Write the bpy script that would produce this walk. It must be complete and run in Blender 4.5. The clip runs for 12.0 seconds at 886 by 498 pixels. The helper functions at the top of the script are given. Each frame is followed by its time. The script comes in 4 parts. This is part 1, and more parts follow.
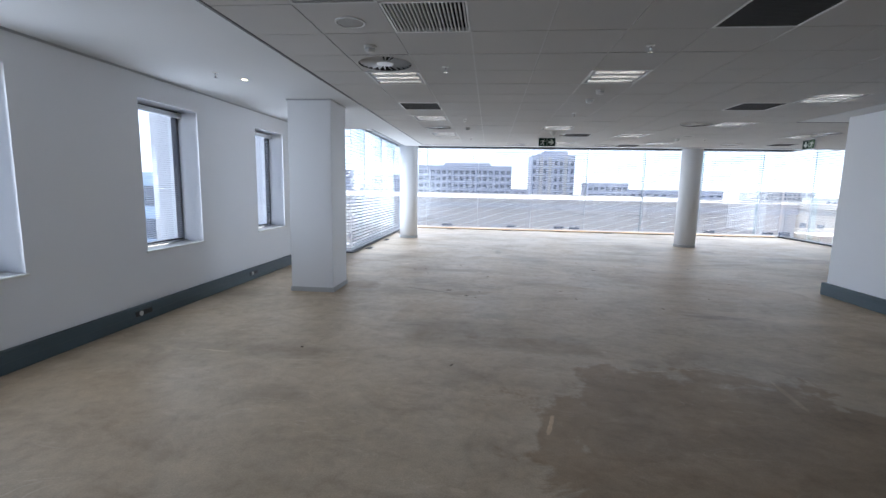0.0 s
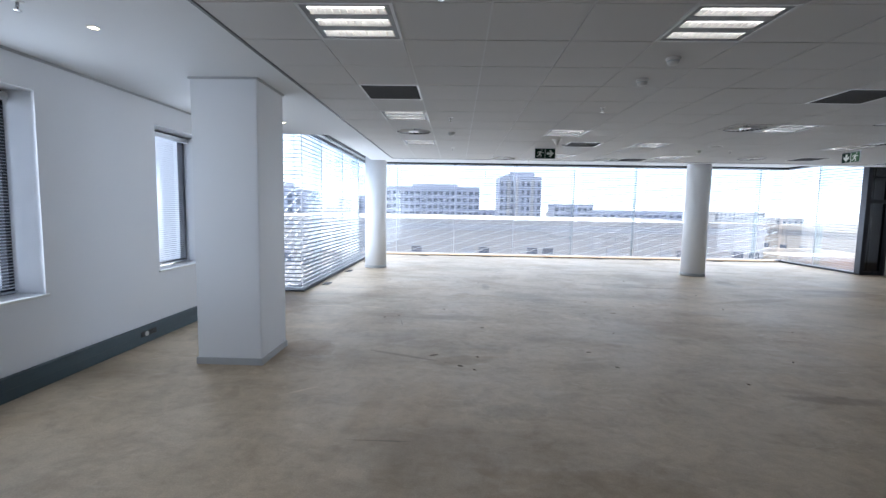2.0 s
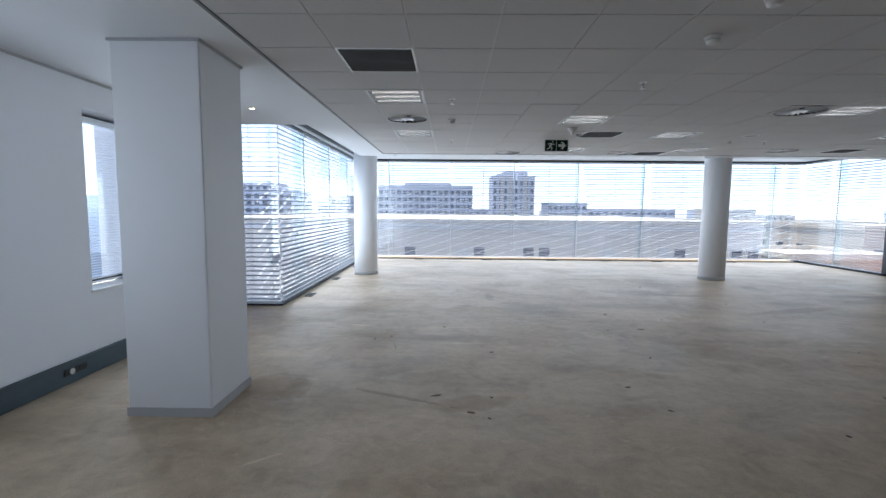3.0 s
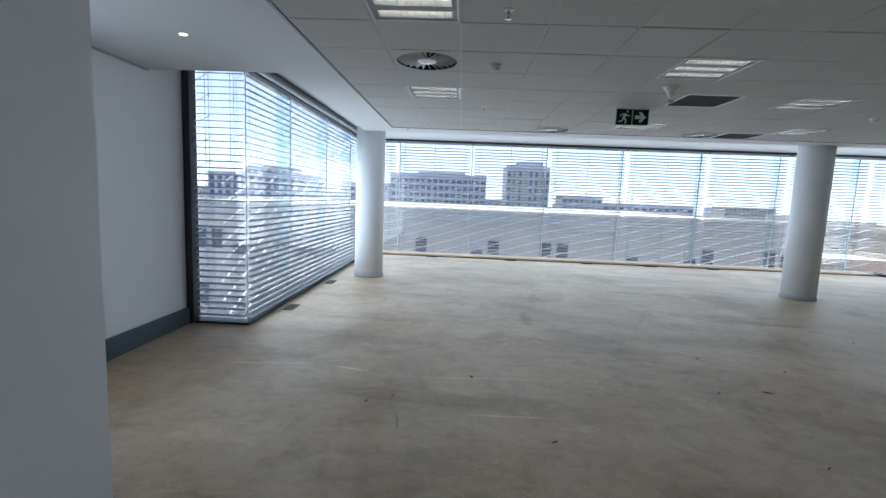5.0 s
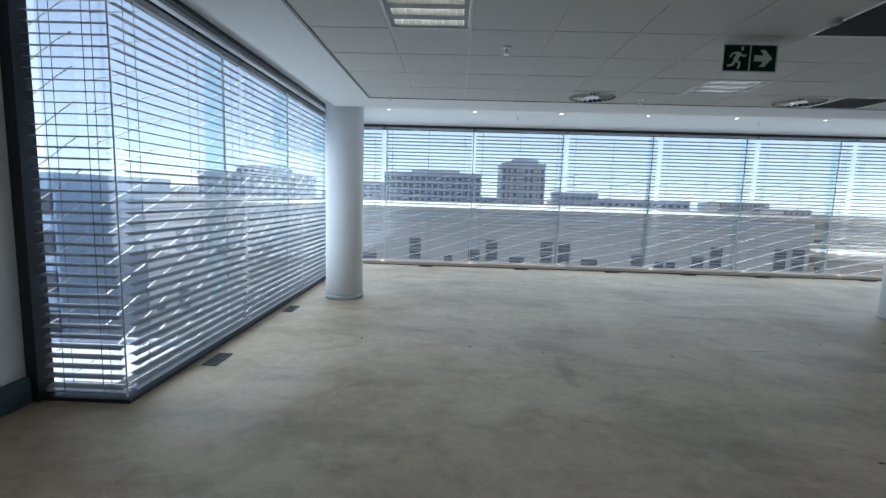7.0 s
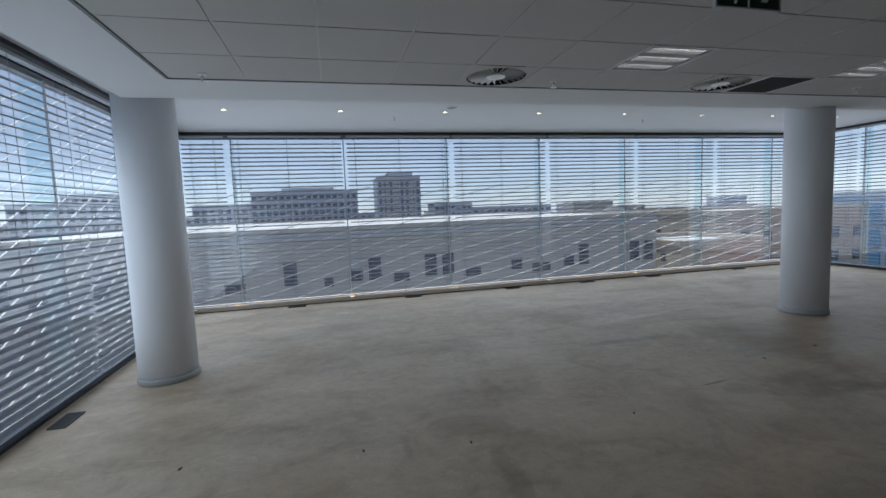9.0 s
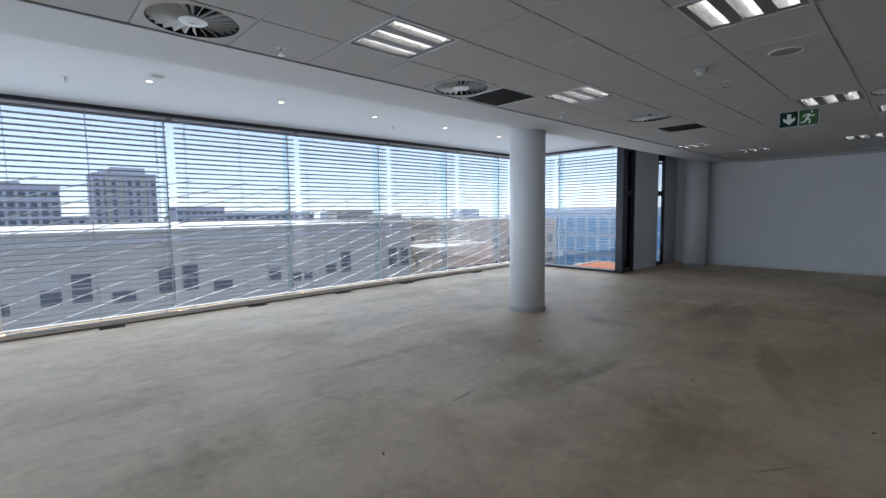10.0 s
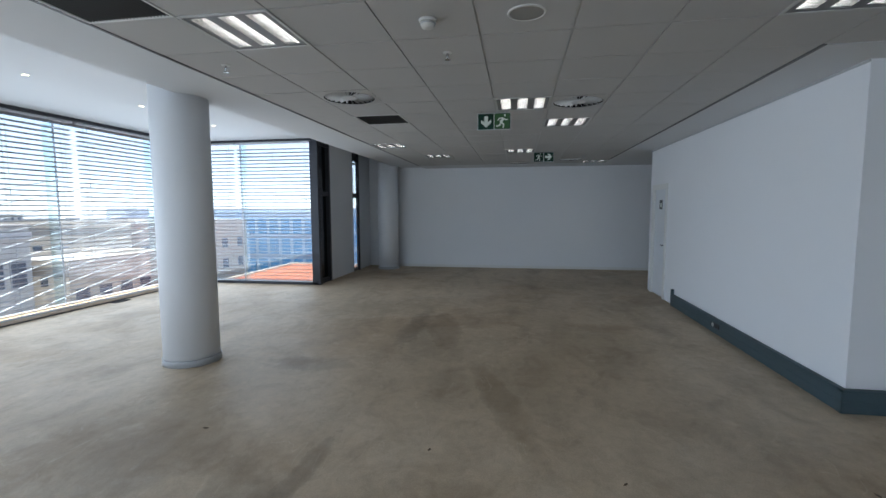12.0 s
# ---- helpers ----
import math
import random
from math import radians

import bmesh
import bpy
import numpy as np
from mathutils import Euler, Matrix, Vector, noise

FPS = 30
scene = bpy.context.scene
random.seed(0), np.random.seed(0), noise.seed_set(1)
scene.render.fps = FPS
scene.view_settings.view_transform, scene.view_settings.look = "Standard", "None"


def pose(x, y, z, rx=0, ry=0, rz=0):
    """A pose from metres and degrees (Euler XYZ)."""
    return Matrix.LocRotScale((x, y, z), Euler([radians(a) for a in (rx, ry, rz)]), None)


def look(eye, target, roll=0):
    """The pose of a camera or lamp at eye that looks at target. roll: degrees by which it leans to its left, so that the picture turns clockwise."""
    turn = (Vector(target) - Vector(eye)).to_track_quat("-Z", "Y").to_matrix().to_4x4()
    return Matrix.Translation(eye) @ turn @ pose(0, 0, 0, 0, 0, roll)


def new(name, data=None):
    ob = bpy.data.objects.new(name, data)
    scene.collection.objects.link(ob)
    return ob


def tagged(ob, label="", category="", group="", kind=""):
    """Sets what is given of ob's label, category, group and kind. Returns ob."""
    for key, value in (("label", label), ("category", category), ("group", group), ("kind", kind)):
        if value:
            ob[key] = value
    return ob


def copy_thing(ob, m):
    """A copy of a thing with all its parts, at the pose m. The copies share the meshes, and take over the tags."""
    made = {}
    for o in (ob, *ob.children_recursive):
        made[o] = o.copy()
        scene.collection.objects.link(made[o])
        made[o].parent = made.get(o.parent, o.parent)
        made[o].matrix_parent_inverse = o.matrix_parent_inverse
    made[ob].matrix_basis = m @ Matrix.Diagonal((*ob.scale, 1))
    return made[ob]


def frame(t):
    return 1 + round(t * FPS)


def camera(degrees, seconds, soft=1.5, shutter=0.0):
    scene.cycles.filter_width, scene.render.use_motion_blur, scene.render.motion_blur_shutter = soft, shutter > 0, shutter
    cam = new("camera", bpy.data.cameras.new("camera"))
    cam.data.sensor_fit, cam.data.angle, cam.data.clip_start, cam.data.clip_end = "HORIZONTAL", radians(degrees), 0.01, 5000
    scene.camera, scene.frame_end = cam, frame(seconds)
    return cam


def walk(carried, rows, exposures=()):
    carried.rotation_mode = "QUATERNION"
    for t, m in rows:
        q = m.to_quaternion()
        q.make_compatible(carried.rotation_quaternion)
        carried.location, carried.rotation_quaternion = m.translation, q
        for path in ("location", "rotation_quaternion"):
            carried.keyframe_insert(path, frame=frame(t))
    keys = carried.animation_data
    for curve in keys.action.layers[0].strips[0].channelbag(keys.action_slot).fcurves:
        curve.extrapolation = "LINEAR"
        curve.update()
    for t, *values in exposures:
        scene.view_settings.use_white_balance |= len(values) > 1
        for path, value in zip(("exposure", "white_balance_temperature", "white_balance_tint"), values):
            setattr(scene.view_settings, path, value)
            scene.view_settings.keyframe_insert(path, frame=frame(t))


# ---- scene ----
cam = camera(89.1, 12.0)
PATH = [
    (0, (-0.112, -0.102, 1.66), (-0.31, 1.87, 1.388), 1.1),
    (0.5, (-0.193, 0.445, 1.625), (-0.379, 2.424, 1.402), 0.7),
    (1, (-0.35, 0.993, 1.633), (-0.536, 2.976, 1.453), 1.5),
    (1.5, (-0.387, 1.523, 1.675), (-0.484, 3.512, 1.488), 0.1),
    (2, (-0.488, 2.06, 1.66), (-0.547, 4.052, 1.482), 1.0),
    (2.5, (-0.592, 2.586, 1.71), (-0.628, 4.576, 1.522), 0.3),
    (3, (-0.611, 3.134, 1.678), (-0.64, 5.126, 1.498), 0.5),
    (3.2, (-0.666, 3.337, 1.662), (-0.681, 5.33, 1.487), 1.1),
    (5, (-0.84, 5.24, 1.697), (-0.914, 7.226, 1.469), 2.3),
    (5.5, (-0.895, 5.774, 1.669), (-0.972, 7.761, 1.448), 2.1),
    (6, (-0.966, 6.333, 1.642), (-1.034, 8.319, 1.418), 2.3),
    (6.5, (-0.945, 6.859, 1.633), (-0.853, 8.843, 1.399), 0.6),
    (7, (-0.97, 7.402, 1.672), (-1.021, 9.387, 1.437), 1.7),
    (7.2, (-1.069, 7.595, 1.639), (-1.273, 9.572, 1.416), 1.5),
    (9, (-0.874, 9.088, 1.735), (-0.408, 11.025, 1.558), -2.3),
    (9.5, (-0.539, 9.373, 1.7), (0.47, 11.092, 1.529), -1.8),
    (10, (-0.277, 9.73, 1.667), (1.082, 11.188, 1.498), -0.8),
    (10.5, (0.086, 9.997, 1.662), (1.769, 11.062, 1.469), -2.2),
    (11, (0.545, 10.188, 1.682), (2.397, 10.92, 1.489), -0.2),
    (11.5, (0.957, 10.433, 1.706), (2.893, 10.901, 1.532), 0.8),
    (12, (1.362, 10.591, 1.718), (3.327, 10.916, 1.539), -0.2),
]
walk(cam, [(t, look(eye, target, roll)) for t, eye, target, roll in PATH],
     ((0.0, 2.5, 6050, 11), (1.0, 2.55, 6000, 10), (2.0, 2.55, 5950, 10), (3.0, 2.25, 5950, 9), (5.0, 1.9, 5900, 6), (6.0, 1.65, 5850, 5), (7.0, 1.4, 5800, 2),
      (9.0, 0.78, 5950, 7), (9.5, 1.25, 5950, 8), (10.0, 1.55, 5950, 8), (11.0, 1.85, 5900, 5), (12.0, 2.0, 5950, 6)))

# ---------------------------------------------------------------- world and sun
SUN_EL, SUN_AZ = 80.0, -45.0          # degrees; azimuth from +y towards +x
world = bpy.data.worlds.new("sky")
scene.world = world
world.use_nodes = True
wn = world.node_tree.nodes
sky = wn.new("ShaderNodeTexSky")
sky.sky_type = 'NISHITA'
sky.sun_disc = False
sky.sun_elevation = radians(SUN_EL)
sky.sun_rotation = radians(SUN_AZ)
sky.altitude = 1500
sky.dust_density = 0.2
haze = wn.new("ShaderNodeHueSaturation")      # thin summer haze pales the blue
haze.inputs["Saturation"].default_value = 0.42
cool = wn.new("ShaderNodeMix")
cool.data_type, cool.blend_type = 'RGBA', 'MULTIPLY'
cool.inputs[0].default_value, cool.inputs[7].default_value = 1.0, (0.94, 0.98, 1.10, 1)
world.node_tree.links.new(sky.outputs[0], haze.inputs["Color"])
world.node_tree.links.new(haze.outputs[0], cool.inputs[6])
world.node_tree.links.new(cool.outputs[2], wn["Background"].inputs[0])
wn["Background"].inputs[1].default_value = 0.072

sun_data = bpy.data.lights.new("sun", 'SUN')
sun_data.energy, sun_data.angle, sun_data.color = 4.0, radians(0.5), (1.0, 0.95, 0.88)
sun = new("sun", sun_data)
d = Vector((math.sin(radians(SUN_AZ)) * math.cos(radians(SUN_EL)), math.cos(radians(SUN_AZ)) * math.cos(radians(SUN_EL)), math.sin(radians(SUN_EL))))
sun.matrix_world = look(d * 60, (0, 0, 0))

TUBE, DOWN = 3.0, 4.0               # emission of the fluorescent tubes and the downlights


def sky_lamp(m, w, h, watts):
    """Area lamp added in one glazed opening, standing in for sky light."""
    a = bpy.data.lights.new("window_light", 'AREA')
    a.shape, a.size, a.size_y, a.energy, a.color = 'RECTANGLE', w, h, watts, (0.82, 0.90, 1.0)
    new("window_light", a).matrix_world = m


sky_lamp(look((3.7, 18.03, 1.35), (3.7, 0, 1.35)), 14.2, 2.5, 58)
sky_lamp(look((-3.40, 14.4, 1.35), (8, 14.4, 1.35)), 7.2, 2.5, 27)
sky_lamp(look((10.82, 16.6, 1.35), (0, 16.6, 1.35)), 2.9, 2.5, 10)
# the first two lamps sit in the added, unseen windows
for y in (-2.22, 0.35, 2.92, 5.46, 8.11):
    sky_lamp(look((-4.25, y, 1.72), (5, y, 1.72)), 1.0, 1.72, 2.7)

# ---------------------------------------------------------------- plan, metres
CEIL, SOFF, HIGH = 2.88, 2.92, 3.27  # tiled ceiling; plaster soffit; raised perimeter ceiling
WX, WY0, WY1 = -4.22, -4.0, 10.62    # left wall
GX, GY = -3.50, 18.44                # glass corner lines: left blinds, far blinds
RX, RY = 10.92, 15.02                # corner of the east glazing
EX = 14.42                           # end wall
KX0, KX1, KY = 5.52, 11.35, 7.86     # white core block
FX0, FX1, FY0, FY1 = -2.1, 13.5, -3.55, 13.25   # tile field
MULL = [-3.5, -2.70, -0.59, 1.565, 3.715, 5.92, 8.11, 10.28, 10.92]


# ---------------------------------------------------------------- materials
def node_mat(name):
    m = bpy.data.materials.new(name)
    m.use_nodes = True
    return m, m.node_tree.nodes, m.node_tree.links, m.node_tree.nodes["Principled BSDF"]


def surf(name, color, rough=0.6, metal=0.0, var=0.12, scale=3.0, fine=60.0, bump=0.05, spec=0.4, rnd=0.0):
    """Painted, cast or metal surface with broad and fine variation."""
    m, n, l, p = node_mat(name)
    co = n.new("ShaderNodeTexCoord")
    a, b = n.new("ShaderNodeTexNoise"), n.new("ShaderNodeTexNoise")
    a.inputs["Scale"].default_value, a.inputs["Detail"].default_value = scale, 5
    b.inputs["Scale"].default_value, b.inputs["Detail"].default_value = fine, 3
    for t in (a, b):
        l.new(co.outputs["Object"], t.inputs["Vector"])
    mix = n.new("ShaderNodeMix")
    mix.data_type = 'RGBA'
    mix.inputs[6].default_value = (*[c * (1 - var) for c in color], 1)
    mix.inputs[7].default_value = (*[min(1, c * (1 + var)) for c in color], 1)
    add = n.new("ShaderNodeMath")
    add.operation = 'MULTIPLY_ADD'
    l.new(b.outputs[0], add.inputs[0])
    add.inputs[1].default_value = 0.35
    l.new(a.outputs[0], add.inputs[2])
    sub = n.new("ShaderNodeMath")
    sub.operation = 'SUBTRACT'
    l.new(add.outputs[0], sub.inputs[0])
    sub.inputs[1].default_value = 0.17
    last = sub
    if rnd:
        info = n.new("ShaderNodeObjectInfo")
        last = n.new("ShaderNodeMath")
        last.operation = 'MULTIPLY_ADD'
        l.new(info.outputs["Random"], last.inputs[0])
        last.inputs[1].default_value = rnd
        l.new(sub.outputs[0], last.inputs[2])
    l.new(last.outputs[0], mix.inputs[0])
    l.new(mix.outputs[2], p.inputs["Base Color"])
    p.inputs["Roughness"].default_value = rough
    p.inputs["Metallic"].default_value = metal
    p.inputs["Specular IOR Level"].default_value = spec
    if bump:
        bp = n.new("ShaderNodeBump")
        bp.inputs["Strength"].default_value, bp.inputs["Distance"].default_value = bump, 0.01
        l.new(b.outputs[0], bp.inputs["Height"])
        l.new(bp.outputs[0], p.inputs["Normal"])
    return m


def glow(name, color, strength):
    m, n, l, p = node_mat(name)
    p.inputs["Base Color"].default_value = (0.8, 0.8, 0.8, 1)
    p.inputs["Emission Color"].default_value = (*color, 1)
    p.inputs["Emission Strength"].default_value = strength
    return m


def glass(name, tint, gloss=0.12):
    m, n, l, p = node_mat(name)
    out = n["Material Output"]
    n.remove(p)
    tr, gl, mx, fr = n.new("ShaderNodeBsdfTransparent"), n.new("ShaderNodeBsdfGlossy"), n.new("ShaderNodeMixShader"), n.new("ShaderNodeLayerWeight")
    tr.inputs[0].default_value = (*tint, 1)
    gl.inputs["Roughness"].default_value = 0.0
    fr.inputs["Blend"].default_value = 0.5
    pw, ma = n.new("ShaderNodeMath"), n.new("ShaderNodeMath")
    pw.operation, ma.operation = 'POWER', 'MULTIPLY_ADD'
    l.new(fr.outputs["Facing"], pw.inputs[0])
    pw.inputs[1].default_value = 5.0
    l.new(pw.outputs[0], ma.inputs[0])
    ma.inputs[1].default_value, ma.inputs[2].default_value = 0.8, gloss
    l.new(ma.outputs[0], mx.inputs[0])
    l.new(tr.outputs[0], mx.inputs[1])
    l.new(gl.outputs[0], mx.inputs[2])
    l.new(mx.outputs[0], out.inputs["Surface"])
    return m


def screed():
    """Bare cement screed with glue film, trowel streaks, dust and scuffs."""
    m, n, l, p = node_mat("screed")
    co = n.new("ShaderNodeTexCoord")

    def tex(scale, detail, stretch, distort=0.0, rough=0.55):
        mp, t = n.new("ShaderNodeMapping"), n.new("ShaderNodeTexNoise")
        mp.inputs["Scale"].default_value = stretch
        l.new(co.outputs["Object"], mp.inputs["Vector"])
        l.new(mp.outputs[0], t.inputs["Vector"])
        t.inputs["Scale"].default_value, t.inputs["Detail"].default_value = scale, detail
        t.inputs["Distortion"].default_value, t.inputs["Roughness"].default_value = distort, rough
        return t.outputs[0]

    def ramp(src, stops):
        r = n.new("ShaderNodeValToRGB")
        l.new(src, r.inputs[0])
        els = r.color_ramp.elements
        els[0].position, els[0].color = stops[0][0], (*stops[0][1], 1)
        els[1].position, els[1].color = stops[-1][0], (*stops[-1][1], 1)
        for pos, c in stops[1:-1]:
            els.new(pos).color = (*c, 1)
        return r.outputs[0]

    def blend(kind, fac, a, b):
        x = n.new("ShaderNodeMix")
        x.data_type, x.blend_type = 'RGBA', kind
        x.inputs[0].default_value = fac
        l.new(a, x.inputs[6])
        l.new(b, x.inputs[7])
        return x.outputs[2]

    broad = ramp(tex(0.35, 6, (1, 1, 1), 0.6), [(0.3, (0.43, 0.342, 0.234)), (0.5, (0.53, 0.43, 0.308)), (0.7, (0.60, 0.505, 0.38))])
    streak = ramp(tex(0.75, 4, (0.5, 1.5, 1), 0.35), [(0.32, (0.76, 0.75, 0.735)), (0.5, (0.97, 0.97, 0.97)), (0.72, (1.03, 1.03, 1.03))])
    patch = ramp(tex(0.45, 4, (1, 0.8, 1), 0.7), [(0.52, (1, 1, 1)), (0.60, (0.86, 0.82, 0.77)), (0.75, (0.80, 0.75, 0.70))])
    scuff = ramp(tex(4.0, 6, (0.75, 1.15, 1), 0.8), [(0.60, (0, 0, 0)), (0.70, (0.045, 0.045, 0.04)), (0.80, (0.09, 0.09, 0.08))])
    grain = ramp(tex(90, 4, (1, 1, 1)), [(0.3, (0.88, 0.88, 0.88)), (0.7, (1.06, 1.06, 1.06))])
    c = blend('MULTIPLY', 1, broad, streak)
    c = blend('MULTIPLY', 1, c, patch)
    c = blend('ADD', 1.0, c, scuff)
    mottle = ramp(tex(9, 9, (1, 1, 1), 0.5, 0.7), [(0.30, (0.84, 0.83, 0.82)), (0.5, (0.98, 0.98, 0.98)), (0.72, (1.10, 1.09, 1.08))])
    c = blend('MULTIPLY', 1, c, mottle)
    blot = ramp(tex(2.0, 7, (0.85, 1.1, 1), 0.8, 0.66), [(0.36, (0.85, 0.83, 0.81)), (0.5, (1, 1, 1)), (0.68, (1.07, 1.07, 1.07))])
    c = blend('MULTIPLY', 1, c, blot)
    c = blend('MULTIPLY', 1, c, grain)

    ragged = tex(1.6, 6, (1, 1, 1), 0.5, 0.65)
    crumbly = tex(7.0, 5, (1, 1, 1), 0.3, 0.7)

    def stain(x, y, sx, sy, tint, turn=0.0, edge=0.10, wobble=0.9, source=None):
        """A stain with its own ragged outline round (x, y)."""
        mp, ln, ad = n.new("ShaderNodeMapping"), n.new("ShaderNodeVectorMath"), n.new("ShaderNodeMath")
        mp.vector_type = 'TEXTURE'
        mp.inputs["Location"].default_value, mp.inputs["Rotation"].default_value, mp.inputs["Scale"].default_value = (x, y, 0), (0, 0, radians(turn)), (sx, sy, 1)
        l.new(co.outputs["Object"], mp.inputs["Vector"])
        ln.operation = 'LENGTH'
        l.new(mp.outputs[0], ln.inputs[0])
        ad.operation = 'MULTIPLY_ADD'
        l.new(source or ragged, ad.inputs[0])
        ad.inputs[1].default_value = wobble
        l.new(ln.outputs["Value"], ad.inputs[2])
        return ramp(ad.outputs[0], [(0.95 - edge, tint), (0.95, tuple(0.5 + 0.5 * v for v in tint)), (0.95 + edge, (1, 1, 1))])
    for st in ((1.75, 2.75, 2.9, 2.7, (0.72, 0.65, 0.57), 0, 0.03), (-0.4, 6.9, 0.8, 0.28, (0.78, 0.75, 0.70), 15, 0.12), (0.9, 10.6, 1.6, 0.7, (0.82, 0.82, 0.82), -35, 0.2),
               (3.4, 12.2, 1.3, 0.5, (0.80, 0.80, 0.80), 25, 0.2), (7.6, 11.6, 1.6, 0.45, (0.74, 0.72, 0.70), 10, 0.18), (5.2, 10.7, 2.2, 0.3, (0.80, 0.78, 0.75), 18, 0.2),
               (0.4, 4.6, 1.2, 0.5, (0.80, 0.76, 0.70), -10, 0.15), (-1.2, 8.9, 1.3, 0.25, (0.85, 0.83, 0.80), -5, 0.1), (-2.2, 7.2, 0.7, 0.6, (0.74, 0.68, 0.60), 0, 0.2)):
        c = blend('MULTIPLY', 1, c, stain(*st))
    # trowel ridges, glue edges and drag marks: x, y, half length, half width, turn, strength
    for x, y, a, b, turn, v in ((0.37, 2.95, 0.30, 0.035, -104, 1.7), (1.56, 4.09, 1.20, 0.022, 14, 1.22), (2.41, 3.71, 0.60, 0.05, -95, 1.3), (-2.8, 3.97, 0.4, 0.03, -5, 1.35),
                                (-1.06, 7.01, 0.95, 0.06, -22, 0.62), (-2.68, 9.47, 0.9, 0.022, 6, 1.45), (-1.85, 9.44, 0.5, 0.03, -15, 1.45), (-0.69, 9.36, 1.4, 0.02, 5, 1.3),
                                (-0.36, 8.64, 0.7, 0.02, 2, 1.4), (-1.26, 8.48, 0.3, 0.018, -79, 0.6), (2.54, 12.5, 0.35, 0.03, 7, 0.55), (3.11, 10.3, 0.35, 0.02, -34, 0.6),
                                (-1.0, 5.13, 0.5, 0.02, 0, 0.68), (-1.85, 5.98, 0.3, 0.03, 38, 1.3), (3.0, 6.08, 0.9, 0.18, -4, 0.7)):
        c = blend('MULTIPLY', 1, c, stain(x, y, a, b, (v, v, v * 0.99), turn, 0.16, 0.9, crumbly))
    for x, y, a, b, turn, v in ((3.94, 11.97, 1.1, 0.16, -3, 0.72), (7.67, 12.06, 1.9, 0.30, 1, 0.72), (3.68, 14.91, 2.2, 0.14, 11, 1.16), (2.56, 13.93, 1.3, 0.16, 0, 0.78), (5.95, 12.85, 0.4, 1.0, 0, 0.8),
                                (0.16, 11.68, 0.16, 0.8, 0, 0.78), (1.35, 9.05, 0.55, 0.20, -50, 1.2), (0.0, 5.65, 0.6, 0.3, 10, 0.8), (-2.4, 8.2, 0.7, 0.35, 10, 1.15)):
        c = blend('MULTIPLY', 1, c, stain(x, y, a, b, (v, v, v), turn, 0.22, 0.9, crumbly))
    scratch = ramp(tex(2.2, 2, (0.5, 1.4, 1), 1.6, 0.4), [(0.492, (0, 0, 0)), (0.500, (0.09, 0.085, 0.075)), (0.508, (0, 0, 0))])
    gate = ramp(tex(0.9, 2, (1, 1, 1), 0.3), [(0.50, (0, 0, 0)), (0.62, (1, 1, 1))])
    c = blend('ADD', 1, c, blend('MULTIPLY', 1, scratch, gate))
    l.new(c, p.inputs["Base Color"])
    r = n.new("ShaderNodeMapRange")
    l.new(tex(0.9, 5, (1, 1, 1), 0.5), r.inputs[0])
    r.inputs[3].default_value, r.inputs[4].default_value = 0.42, 0.70
    l.new(r.outputs[0], p.inputs["Roughness"])
    p.inputs["Specular IOR Level"].default_value = 0.45
    bp = n.new("ShaderNodeBump")
    bp.inputs["Strength"].default_value, bp.inputs["Distance"].default_value = 0.40, 0.012
    l.new(tex(6, 8, (1, 1.4, 1), 0.4), bp.inputs["Height"])
    l.new(bp.outputs[0], p.inputs["Normal"])
    return m


SCREED = screed()
WALL = surf("white_wall_paint", (0.80, 0.81, 0.83), 0.65, var=0.025, scale=0.8, fine=140, bump=0.04)
PLASTER = surf("ceiling_plaster", (0.68, 0.69, 0.70), 0.8, var=0.02, scale=0.7, fine=120, bump=0.03)
TILE = surf("mineral_ceiling_tile", (0.53, 0.52, 0.505), 0.9, var=0.05, scale=1.3, fine=180, bump=0.12)
TBAR = surf("white_tee_bar", (0.56, 0.56, 0.55), 0.45, var=0.03)
COLUMN = surf("column_paint", (0.76, 0.77, 0.79), 0.6, var=0.03, scale=1.2, fine=90, bump=0.04)
TEAL = surf("dark_teal_trunking", (0.055, 0.085, 0.10), 0.45, var=0.15, scale=2, fine=40)
GREYTRIM = surf("grey_trim", (0.42, 0.43, 0.44), 0.45, var=0.08)
DARKTRIM = surf("shadow_groove_trim", (0.16, 0.16, 0.165), 0.5, var=0.1)
ALU = surf("anodised_dark_frame", (0.035, 0.037, 0.045), 0.4, 0.3, var=0.15)
LIGHTALU = surf("pale_aluminium", (0.62, 0.64, 0.66), 0.35, 0.5, var=0.06)
SLAT = surf("silver_grey_slat", (0.36, 0.375, 0.40), 0.42, 0.0, var=0.05, scale=2, bump=0.0, rnd=0.12)
FINESLAT = surf("fine_grey_slat", (0.68, 0.70, 0.74), 0.4, 0.0, var=0.05, bump=0.0)
CORD = surf("blind_cord", (0.30, 0.31, 0.33), 0.8, var=0.1)
LEDGE = surf("cream_stone_ledge", (0.60, 0.43, 0.26), 0.6, var=0.12, scale=4)
GLASS = glass("facade_glass", (0.95, 0.975, 0.99))
FINGLASS = glass("glass_fin", (0.86, 0.945, 0.965), 0.08)
CABLE = surf("pale_cable", (0.78, 0.79, 0.80), 0.45, 0.0, var=0.06, bump=0.0)
DARKGLASS = glass("dark_return_glass", (0.25, 0.27, 0.32))
# Near-black stands for unlit depth in vents, floor grilles and ceiling void.
BLACK = surf("black_interior", (0.012, 0.012, 0.013), 0.8, var=0.2)
VENT = surf("vent_dark_slat", (0.075, 0.072, 0.07), 0.6, var=0.2)
VENTPALE = surf("vent_pale_slat", (0.55, 0.54, 0.52), 0.5, var=0.06)
ENAMEL = surf("white_enamel", (0.74, 0.74, 0.72), 0.35, var=0.03)
